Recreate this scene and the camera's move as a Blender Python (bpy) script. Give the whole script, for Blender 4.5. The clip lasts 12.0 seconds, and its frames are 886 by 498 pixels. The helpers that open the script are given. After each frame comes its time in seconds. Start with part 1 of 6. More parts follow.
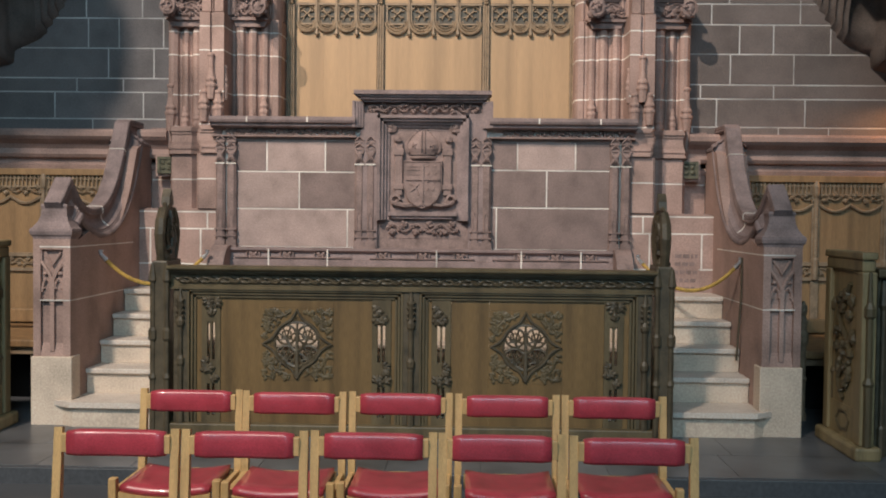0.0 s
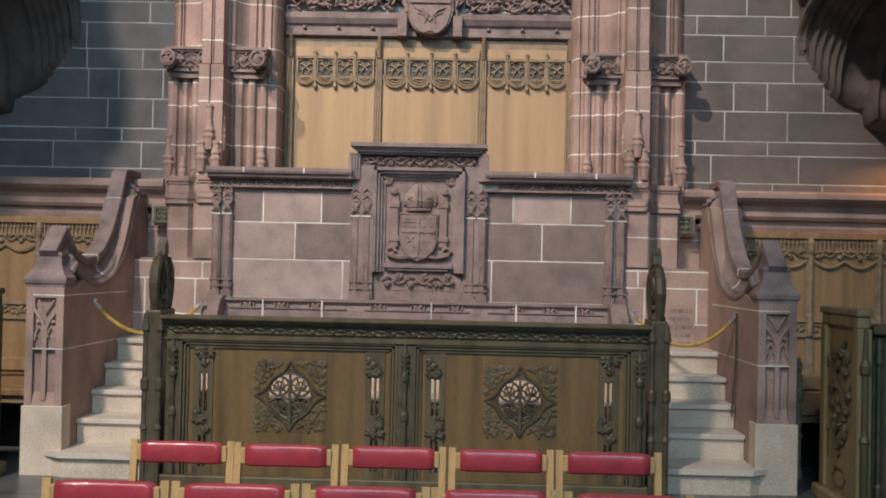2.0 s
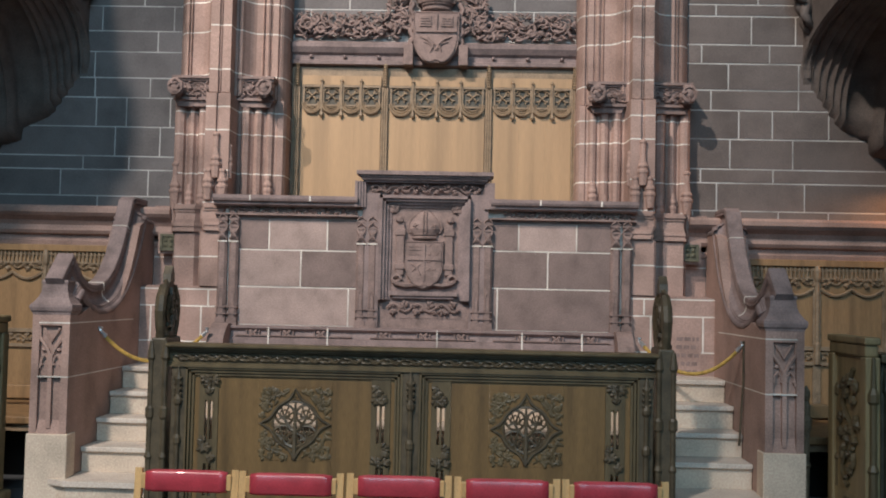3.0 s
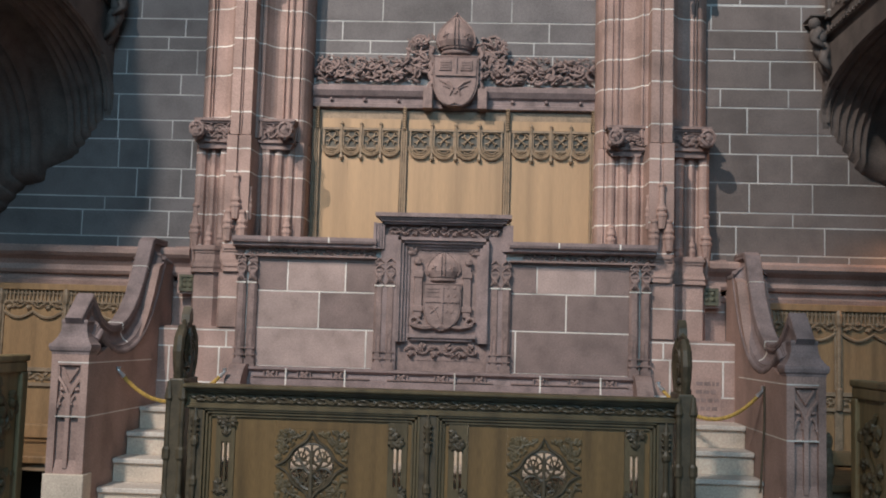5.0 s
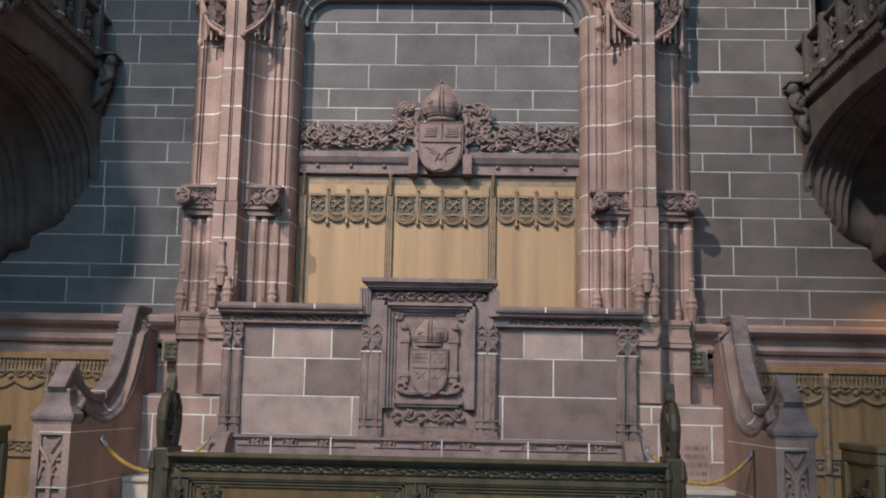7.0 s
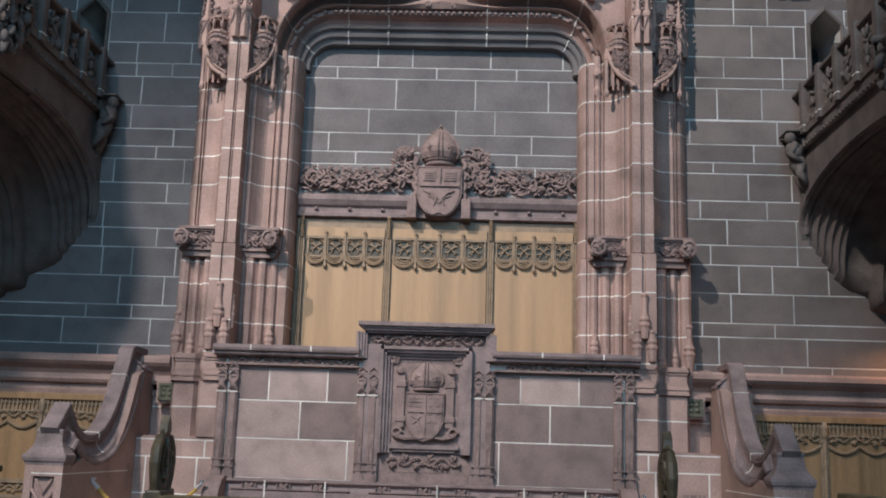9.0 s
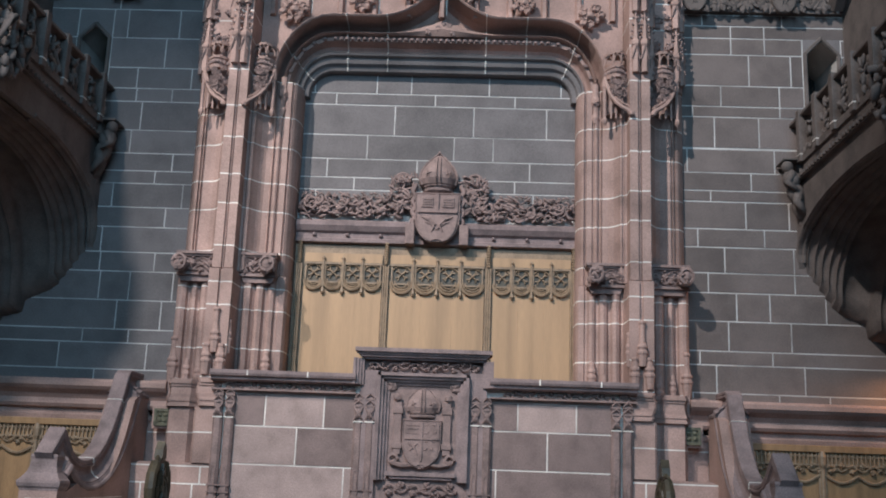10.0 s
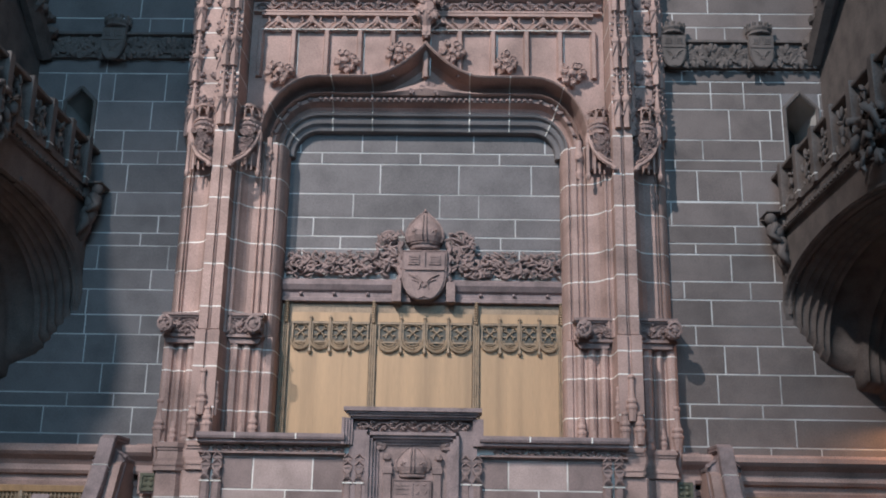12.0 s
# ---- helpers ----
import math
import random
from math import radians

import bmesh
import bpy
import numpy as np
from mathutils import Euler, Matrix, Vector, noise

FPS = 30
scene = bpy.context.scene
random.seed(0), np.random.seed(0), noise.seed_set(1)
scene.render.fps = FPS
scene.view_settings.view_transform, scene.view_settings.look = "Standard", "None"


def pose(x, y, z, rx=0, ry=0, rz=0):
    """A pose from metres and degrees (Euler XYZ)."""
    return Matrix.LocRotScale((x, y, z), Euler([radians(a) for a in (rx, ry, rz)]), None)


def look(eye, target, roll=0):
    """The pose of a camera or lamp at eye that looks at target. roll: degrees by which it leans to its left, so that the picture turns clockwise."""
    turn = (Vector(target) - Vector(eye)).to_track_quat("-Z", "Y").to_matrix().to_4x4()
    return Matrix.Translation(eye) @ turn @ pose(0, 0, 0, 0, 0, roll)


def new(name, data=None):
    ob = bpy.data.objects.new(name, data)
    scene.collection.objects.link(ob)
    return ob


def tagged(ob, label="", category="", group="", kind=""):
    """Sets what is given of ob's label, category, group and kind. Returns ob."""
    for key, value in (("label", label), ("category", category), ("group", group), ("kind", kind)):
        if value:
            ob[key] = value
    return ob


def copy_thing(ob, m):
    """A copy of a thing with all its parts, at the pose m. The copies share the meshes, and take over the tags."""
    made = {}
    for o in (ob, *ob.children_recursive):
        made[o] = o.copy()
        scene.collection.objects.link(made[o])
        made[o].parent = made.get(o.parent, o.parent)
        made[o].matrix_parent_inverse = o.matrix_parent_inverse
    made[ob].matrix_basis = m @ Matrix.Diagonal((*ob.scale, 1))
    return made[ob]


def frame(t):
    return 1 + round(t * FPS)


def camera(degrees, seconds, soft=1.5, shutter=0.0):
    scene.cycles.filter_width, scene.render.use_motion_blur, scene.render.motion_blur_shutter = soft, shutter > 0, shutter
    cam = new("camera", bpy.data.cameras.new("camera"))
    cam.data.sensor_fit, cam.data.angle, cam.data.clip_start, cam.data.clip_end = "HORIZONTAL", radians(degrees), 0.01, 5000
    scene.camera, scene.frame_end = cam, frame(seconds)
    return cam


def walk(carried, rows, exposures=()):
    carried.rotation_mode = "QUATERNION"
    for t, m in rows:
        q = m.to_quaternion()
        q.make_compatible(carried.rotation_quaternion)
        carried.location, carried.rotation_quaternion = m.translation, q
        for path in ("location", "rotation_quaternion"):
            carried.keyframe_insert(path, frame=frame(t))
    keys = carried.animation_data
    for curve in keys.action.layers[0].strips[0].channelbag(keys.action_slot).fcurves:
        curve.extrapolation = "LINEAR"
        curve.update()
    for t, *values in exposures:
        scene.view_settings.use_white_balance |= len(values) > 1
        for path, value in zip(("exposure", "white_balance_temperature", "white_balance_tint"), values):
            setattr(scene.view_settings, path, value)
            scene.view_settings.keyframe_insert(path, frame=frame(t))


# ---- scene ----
cam = camera(47.07, 12.0, soft=1.95)
EYE = (0.43, 0.0, 1.70)
# seconds, yaw, pitch, roll: the camera stands and tilts slowly upwards
ROWS = [
    (0.0, 1.66, -1.85, -0.63),
    (0.5, 1.93, -1.14, -0.65),
    (1.0, 1.66, -0.19, -1.04),
    (1.5, 1.51, 0.67, -1.36),
    (2.0, 1.39, 1.10, -1.24),
    (2.5, 1.53, 1.79, -1.23),
    (3.0, 1.71, 2.66, -1.26),
    (5.0, 2.71, 5.01, -1.67),
    (5.5, 2.86, 5.75, -1.73),
    (6.0, 2.52, 6.87, -1.52),
    (6.5, 2.17, 7.90, -1.32),
    (7.0, 1.98, 8.68, -1.19),
    (9.0, 1.74, 11.17, -1.82),
    (9.5, 1.59, 11.90, -1.88),
    (10.0, 1.55, 12.66, -2.11),
    (10.5, 1.43, 13.86, -1.75),
    (11.0, 1.10, 14.47, -1.62),
    (11.5, 1.17, 15.18, -1.31),
    (12.0, 1.06, 15.89, -1.02),
]
walk(cam, [(t, pose(*EYE, 90 + pitch, roll, yaw)) for t, yaw, pitch, roll in ROWS],
     exposures=[(0.0, 0.0, 6450, 8), (3.0, -0.05, 6120, 7), (7.0, -0.15, 5830, 6), (12.0, -0.02, 5420, 6)])

# ---------- light ----------
world = bpy.data.worlds.new("interior_air")
scene.world = world
world.use_nodes = True
world.node_tree.nodes["Background"].inputs[0].default_value = (0.45, 0.6, 0.8, 1)
world.node_tree.nodes["Background"].inputs[1].default_value = 0.02


def lamp(name, kind, m, watts, color, **kw):
    data = bpy.data.lights.new(name, kind)
    data.energy, data.color = watts, color
    if kind == "SPOT":
        data.spot_size, data.spot_blend, data.shadow_soft_size = radians(kw["cone"]), kw["blend"], kw["soft"]
    if kind == "AREA":
        data.shape, data.size, data.size_y = "RECTANGLE", kw["w"], kw["h"]
    ob = new(name, data)
    ob.matrix_world = m
    return ob


# warm floodlight high on the west side, cool daylight from the great windows behind and above
lamp("floodlight", "SPOT", look((-10.5, -8.5, 21.5), (-0.6, 9.0, 8.2)), 37500, (1.0, 0.85, 0.73), cone=27, blend=0.9, soft=0.3)
# unseen second spot, added to brighten the stalls, stair and chairs
lamp("low_fill_spot", "SPOT", look((-4.4, -2.5, 11.4), (-2.4, 7.2, 0.5)), 8000, (1.0, 0.86, 0.75), cone=50, blend=1.0, soft=0.45)
lamp("window_daylight", "AREA", look((1.0, -8.5, 10.0), (0.0, 9.5, 7.5)), 1250, (0.52, 0.80, 1.0), w=7, h=9)
lamp("aisle_lamp", "SPOT", look((5.0, 9.0, 2.95), (4.3, 9.5, 2.85)), 80, (1.0, 0.45, 0.16), cone=105, blend=0.8, soft=0.12)


# ---------- materials ----------
def mat(name, base, rough=0.8, var=0.18, scale=6.0, fine=60.0, bump=0.3, dist=0.004, metal=0.0, dark=None, rnd=0.0, stretch=(1, 1, 1), coat=0.0, tint=None, grain=0.5):
    """Stone, wood, metal or cloth: base colour with broad blotches, fine grain, relief and a spread from piece to piece."""
    m = bpy.data.materials.new(name)
    m.use_nodes = True
    n, l = m.node_tree.nodes, m.node_tree.links
    b = n["Principled BSDF"]
    b.inputs["Metallic"].default_value = metal
    b.inputs["Coat Weight"].default_value = coat
    co = n.new("ShaderNodeTexCoord")
    mp = n.new("ShaderNodeMapping")
    mp.inputs["Scale"].default_value = stretch
    geo = n.new("ShaderNodeNewGeometry")
    l.new(geo.outputs["Position"], mp.inputs["Vector"])
    big, small = n.new("ShaderNodeTexNoise"), n.new("ShaderNodeTexNoise")
    big.inputs["Scale"].default_value, big.inputs["Detail"].default_value = scale, 5
    small.inputs["Scale"].default_value, small.inputs["Detail"].default_value = fine, 4
    for t in (big, small):
        l.new(mp.outputs[0], t.inputs["Vector"])
    ramp = n.new("ShaderNodeValToRGB")
    d = dark or tuple(c * (1 - 1.6 * var) for c in base)
    hi = tint or tuple(min(1, c * (1 + 1.1 * var)) for c in base)
    e = ramp.color_ramp.elements
    e[0].position, e[0].color = 0.3, (*d, 1)
    e[1].position, e[1].color = 0.72, (*hi, 1)
    mid = ramp.color_ramp.elements.new(0.5)
    mid.color = (*base, 1)
    l.new(big.outputs["Fac"], ramp.inputs[0])
    mix = n.new("ShaderNodeMix")
    mix.data_type, mix.blend_type = "RGBA", "OVERLAY"
    mix.inputs[0].default_value = grain
    l.new(ramp.outputs[0], mix.inputs[6])
    l.new(small.outputs["Fac"], mix.inputs[7])
    out = mix.outputs[2]
    if rnd:
        info = n.new("ShaderNodeObjectInfo")
        mul = n.new("ShaderNodeMath")
        mul.operation = "MULTIPLY_ADD"
        mul.inputs[1].default_value, mul.inputs[2].default_value = rnd, 1 - rnd / 2
        l.new(info.outputs["Random"], mul.inputs[0])
        hsv = n.new("ShaderNodeHueSaturation")
        l.new(mul.outputs[0], hsv.inputs["Value"])
        l.new(out, hsv.inputs["Color"])
        out = hsv.outputs[0]
    l.new(out, b.inputs["Base Color"])
    rr = n.new("ShaderNodeMapRange")
    rr.inputs["To Min"].default_value, rr.inputs["To Max"].default_value = rough - 0.1, min(1, rough + 0.1)
    l.new(small.outputs["Fac"], rr.inputs["Value"])
    l.new(rr.outputs[0], b.inputs["Roughness"])
    bp = n.new("ShaderNodeBump")
    bp.inputs["Strength"].default_value, bp.inputs["Distance"].default_value = bump, dist
    add = n.new("ShaderNodeMath")
    l.new(small.outputs["Fac"], add.inputs[0])
    l.new(big.outputs["Fac"], add.inputs[1])
    l.new(add.outputs[0], bp.inputs["Height"])
    l.new(bp.outputs[0], b.inputs["Normal"])
    return m


PINK = mat("pink_sandstone", (0.362, 0.240, 0.200), 0.85, 0.2, 3.0, 80, rnd=0.22)
MOULD = mat("greyed_moulded_sandstone", (0.238, 0.175, 0.164), 0.85, 0.22, 6.0, 80, bump=0.4)
GREY = mat("grey_sandstone_block", (0.163, 0.143, 0.138), 0.85, 0.14, 3.0, 90, rnd=0.25)
PALEBLOCK = mat("pale_sandstone_block", (0.375, 0.275, 0.242), 0.85, 0.14, 5.0, 90, rnd=0.2)
BROWNBLOCK = mat("brown_sandstone_block", (0.232, 0.166, 0.148), 0.85, 0.14, 5.0, 90, rnd=0.25)
CARVED = mat("carved_sandstone", (0.25, 0.175, 0.155), 0.85, 0.2, 9.0, 90, bump=0.5)
MORTAR = mat("lime_mortar", (0.72, 0.66, 0.59), 0.9, 0.26, 3.0, 120)
EAST = mat("brown_grey_sandstone_block", (0.148, 0.119, 0.108), 0.85, 0.16, 3.0, 90, rnd=0.3)
GREYMORTAR = mat("weathered_grey_mortar", (0.50, 0.47, 0.44), 0.9, 0.3, 2.0, 120)
PALE = mat("pale_limestone", (0.62, 0.50, 0.39), 0.75, 0.12, 3.0, 70)
TREAD = mat("worn_pale_tread", (0.62, 0.53, 0.45), 0.6, 0.1, 4.0, 70)
FLOOR = mat("dark_slate_floor", (0.06, 0.063, 0.068), 0.42, 0.2, 1.2, 40, bump=0.15)
FLOORTILE = mat("slate_floor_slab", (0.115, 0.118, 0.125), 0.34, 0.32, 2.2, 40, bump=0.15, rnd=0.3)
OLIVE = mat("dark_bronzed_oak", (0.108, 0.080, 0.040), 0.5, 0.25, 2.5, 60, stretch=(3, 3, 0.35), bump=0.25)
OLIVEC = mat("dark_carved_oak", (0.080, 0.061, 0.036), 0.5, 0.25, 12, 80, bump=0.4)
BOARD = mat("brown_oak_board", (0.148, 0.089, 0.033), 0.5, 0.28, 2.2, 50, stretch=(4, 4, 0.3), bump=0.2)
STALL = mat("stall_oak", (0.29, 0.17, 0.078), 0.55, 0.2, 2.2, 50, stretch=(5, 5, 0.3), bump=0.15)
STALLEND = mat("olive_honey_oak", (0.25, 0.185, 0.092), 0.5, 0.25, 2.4, 50, stretch=(4, 4, 0.35), bump=0.2)
GOLD = mat("honey_oak_panel", (0.40, 0.250, 0.130), 0.55, 0.14, 1.5, 40, stretch=(5, 5, 0.25), bump=0.06, grain=0.22)
GOLDC = mat("carved_dusty_oak", (0.265, 0.185, 0.115), 0.6, 0.2, 12, 80, bump=0.4)
BEECH = mat("pale_beech", (0.52, 0.33, 0.14), 0.45, 0.12, 4.0, 60, stretch=(8, 8, 0.6), bump=0.1)
RED = mat("red_vinyl", (0.36, 0.042, 0.058), 0.36, 0.14, 9.0, 160, bump=0.12, dist=0.001, coat=0.35)
ROPE = mat("gold_rope", (0.55, 0.34, 0.08), 0.6, 0.2, 30, 200)
CHROME = mat("chrome", (0.85, 0.85, 0.86), 0.38, 0.02, 5, 50, metal=1.0, bump=0.02)
BRONZE = mat("green_bronze", (0.11, 0.10, 0.06), 0.5, 0.3, 20, 90)
# near-black base colour that stands for the shade in recesses
SHADEBLACK = mat("near_black_shade", (0.012, 0.011, 0.010), 0.9, 0.1, 4, 40)
VAULT = mat("plain_nave_stone", (0.22, 0.20, 0.19), 0.9, 0.15, 1.0, 30)
# sandstone with the galleries' shade put into its darker base colour
SHADEDSTONE = mat("shaded_gallery_stone", (0.128, 0.103, 0.091), 0.85, 0.2, 5.0, 80, bump=0.4)


# ---------- mesh tools ----------
# carved clusters whose leaves are too small to tell apart
CLUSTERS = {"spire_foliage", "corbel_boss", "crocket", "canopy_leaves", "canopy_ribs", "foliage", "corner_leaves", "leaf_boss", "finial_leaves", "ogee_cusp_leaves", "cresting_leaves", "capital_foliage", "rising_foliage_mould", "mantling", "pierced_panel"}

def part(name, bm, material, parent=None, label="", smooth=False):
    me = bpy.data.meshes.new(name)
    bmesh.ops.recalc_face_normals(bm, faces=bm.faces)
    bm.to_mesh(me)
    bm.free()
    me.materials.append(material)
    if smooth:
        me.shade_smooth()
    ob = new(name, me)
    ob.parent = parent
    if label:
        ob["label"] = label
    if name in CLUSTERS:
        ob["kind"] = "stuff"
    return ob


def thing(name, label, category, group="", kind="", at=(0, 0, 0)):
    ob = new(name)
    ob.location = at
    ob.empty_display_size = 0.1
    return tagged(ob, label, category, group, kind)


def box(bm, x0, x1, y0, y1, z0, z1, bevel=0.0):
    vs = [bm.verts.new(p) for p in ((x0, y0, z0), (x1, y0, z0), (x1, y1, z0), (x0, y1, z0), (x0, y0, z1), (x1, y0, z1), (x1, y1, z1), (x0, y1, z1))]
    fs = [bm.faces.new([vs[i] for i in f]) for f in ((0, 3, 2, 1), (4, 5, 6, 7), (0, 1, 5, 4), (1, 2, 6, 5), (2, 3, 7, 6), (3, 0, 4, 7))]
    if bevel:
        es = list({e for f in fs for e in f.edges})
        bmesh.ops.bevel(bm, geom=es, offset=bevel, segments=2, affect="EDGES", profile=0.5)
    return vs


def B():
    return bmesh.new()


def boxed(*a, bevel=0.0):
    bm = B()
    box(bm, *a, bevel=bevel)
    return bm


def prism(bm, pts, axis, a0, a1):
    """A closed outline drawn in the plane across axis, drawn out from a0 to a1. x: (y, z); y: (x, z); z: (x, y)."""
    def place(p, a):
        return {"x": (a, p[0], p[1]), "y": (p[0], a, p[1]), "z": (p[0], p[1], a)}[axis]
    lo, hi = [bm.verts.new(place(p, a0)) for p in pts], [bm.verts.new(place(p, a1)) for p in pts]
    n = len(pts)
    bm.faces.new(lo)
    bm.faces.new(hi[::-1])
    for i in range(n):
        bm.faces.new((lo[i], hi[i], hi[(i + 1) % n], lo[(i + 1) % n]))


def tube(bm, pts, r, n=6, flat=1.0, closed=False):
    """A round bar along a line of points; r may be a list."""
    pts = [Vector(p) for p in pts]
    rings = []
    m = len(pts)
    side = None
    for i, p in enumerate(pts):
        a = pts[(i - 1) % m] if closed else pts[max(i - 1, 0)]
        b = pts[(i + 1) % m] if closed else pts[min(i + 1, m - 1)]
        d = (b - a).normalized() if (b - a).length > 1e-9 else Vector((0, 0, 1))
        ref = Vector((0, 1, 0)) if abs(d.y) < 0.9 else Vector((1, 0, 0))
        u = d.cross(ref).normalized()
        v = d.cross(u).normalized()
        rad = r[i] if isinstance(r, (list, tuple)) else r
        rings.append([bm.verts.new(p + u * rad * math.cos(k * math.tau / n) + v * rad * flat * math.sin(k * math.tau / n)) for k in range(n)])
    for i in range(m if closed else m - 1):
        q, s = rings[i], rings[(i + 1) % m]
        for k in range(n):
            bm.faces.new((q[k], q[(k + 1) % n], s[(k + 1) % n], s[k]))
    if not closed:
        bm.faces.new(rings[0])
        bm.faces.new(rings[-1][::-1])


def lathe(bm, prof, c, n=10):
    """Turned shape: (radius, z) pairs about the upright through c."""
    rings = [[bm.verts.new((c[0] + r * math.cos(k * math.tau / n), c[1] + r * math.sin(k * math.tau / n), c[2] + z)) for k in range(n)] for r, z in prof]
    for q, s in zip(rings, rings[1:]):
        for k in range(n):
            bm.faces.new((q[k], q[(k + 1) % n], s[(k + 1) % n], s[k]))
    bm.faces.new(rings[0])
    bm.faces.new(rings[-1][::-1])


def blob(bm, c, s, sub=1, turn=None):
    m = Matrix.Translation(c) @ (turn or Matrix()) @ Matrix.Diagonal((*s, 1))
    bmesh.ops.create_icosphere(bm, subdivisions=sub, radius=1, matrix=m)


def leaf(bm, c, size, ang, depth, rng):
    """A curled carved leaf: three lobes and a raised rib in the plane facing -y."""
    for k, w in ((-0.75, 0.55), (0, 0.8), (0.75, 0.55)):
        a = ang + k
        p = (c[0] + math.cos(a) * size * w * 0.55, c[1] - depth * rng.uniform(0.1, 0.6), c[2] + math.sin(a) * size * w * 0.55)
        blob(bm, p, (size * 0.42, depth * rng.uniform(0.5, 0.9), size * 0.24), 1, Matrix.Rotation(-a, 4, "Y") @ Matrix.Rotation(rng.uniform(-0.4, 0.4), 4, "X"))


def vine(bm, x0, x1, y, z0, z1, pitch, depth, seed, dense=1.0):
    """Undercut running foliage: a waving stem with leaves in its bays and curls between."""
    rng = random.Random(seed)
    h, zc = z1 - z0, (z0 + z1) / 2
    n = max(4, round((x1 - x0) / pitch))
    p = (x1 - x0) / n
    pts = [(x0 + (x1 - x0) * i / (n * 6), y - depth * 0.5, zc + h * 0.28 * math.sin(math.pi * i / 6)) for i in range(n * 6 + 1)]
    tube(bm, pts, h * 0.09, 5)
    for i in range(n):
        up = 1 if i % 2 == 0 else -1
        cx = x0 + p * (i + 0.5)
        leaf(bm, (cx, y, zc - up * h * 0.12), h * 0.62, -up * math.pi / 2 + rng.uniform(-0.6, 0.6), depth, rng)
        if dense > 0.6:
            leaf(bm, (cx + p * 0.45, y, zc + up * h * rng.uniform(-0.3, 0.3)), h * 0.45, rng.uniform(0, 6.28), depth, rng)
            c = (cx - p * 0.2, y - depth * 0.6, zc + up * h * 0.1)
            tube(bm, [(c[0] + math.cos(a * 0.9) * h * 0.2 * (1 - a / 9), c[1], c[2] + math.sin(a * 0.9) * h * 0.2 * (1 - a / 9)) for a in range(7)], h * 0.055, 4)


def arc(c, r, a0, a1, n, y):
    return [(c[0] + r * math.cos(radians(a0 + (a1 - a0) * i / n)), y, c[1] + r * math.sin(radians(a0 + (a1 - a0) * i / n))) for i in range(n + 1)]


UNIT = bpy.data.meshes.new("ashlar")
_b = B()
box(_b, -0.5, 0.5, -0.5, 0.5, -0.5, 0.5)
_b.to_mesh(UNIT)
_b.free()
UNITS = {}


def block(name, x0, x1, y0, y1, z0, z1, material, parent):
    """One dressed stone, slab or board: an object of its own on a shared mesh."""
    key = material.name
    if key not in UNITS:
        UNITS[key] = UNIT.copy()
        UNITS[key].materials.append(material)
    ob = new(name, UNITS[key])
    ob.location, ob.scale = ((x0 + x1) / 2, (y0 + y1) / 2, (z0 + z1) / 2), (x1 - x0, y1 - y0, z1 - z0)
    ob.parent = parent
    return ob


def ashlar(parent, courses, x0, x1, face, material, joint=0.012, deep=0.03, proud=0.0, hole=None):
    """Coursed stones between x0 and x1 on the plane y = face; courses: bottom, top, upright joints."""
    rng = random.Random(len(courses) * 7 + int(x0 * 100))
    for z0, z1, js in courses:
        xs = [x0, *sorted(j for j in js if x0 + 0.05 < j < x1 - 0.05), x1]
        cut = hole and z1 > hole[2] + 0.02 and z0 < hole[3] - 0.02
        if cut:
            xs = sorted({x for x in xs if not hole[0] - 0.04 < x < hole[1] + 0.04} | {hole[0] - 0.03, hole[1] + 0.03})
        for a, b in zip(xs, xs[1:]):
            if cut and a < (hole[0] + hole[1]) / 2 < b:
                continue
            lift = rng.uniform(0.0, 0.002) + proud
            block("stone_block", a + joint / 2, b - joint / 2, face - lift, face + deep, z0 + joint / 2, z1 - joint / 2, material, parent)

# ---------- the large structure ----------
REAR = 9.50        # plane of the end wall

bm = boxed(-12, 9, -10, 6.23, -0.2, 0.0)
floor = tagged(part("floor", bm, FLOOR), "dark polished slate floor", "floor", kind="structure")
dais = tagged(part("dais", boxed(-12, 9, 6.26, 9.3, -0.2, 0.104), FLOOR), "dark slate dais one low step above the floor", "dais", kind="structure")
part("nosing", boxed(-12, 9, 6.23, 6.259, -0.2, 0.104, bevel=0.006), FLOOR, dais)

# closing shell of the choir, out of sight
shell = thing("nave_shell", "plain stone walls closing the choir round the camera, with an added light blocker", "wall", kind="structure")
for nm, a in (("side_wall", (-12.3, -12.0, -10, 11, 0, 24)), ("side_wall", (9.0, 9.3, -10, 11, 0, 24)), ("back_wall", (-12, 9, -10.3, -10, 0, 24))):
    part(nm, boxed(*a), VAULT, shell)
# unseen blocker, added to keep the floodlight off the west wall
part("light_blocker", boxed(-12, -3.70, 6.38, 6.6, 4.76, 24), VAULT, shell)
ceiling = tagged(part("ceiling", boxed(-12.3, 9.3, -10.3, 11, 24, 24.3), VAULT), "plain stone vault closing the choir", "ceiling", kind="structure")

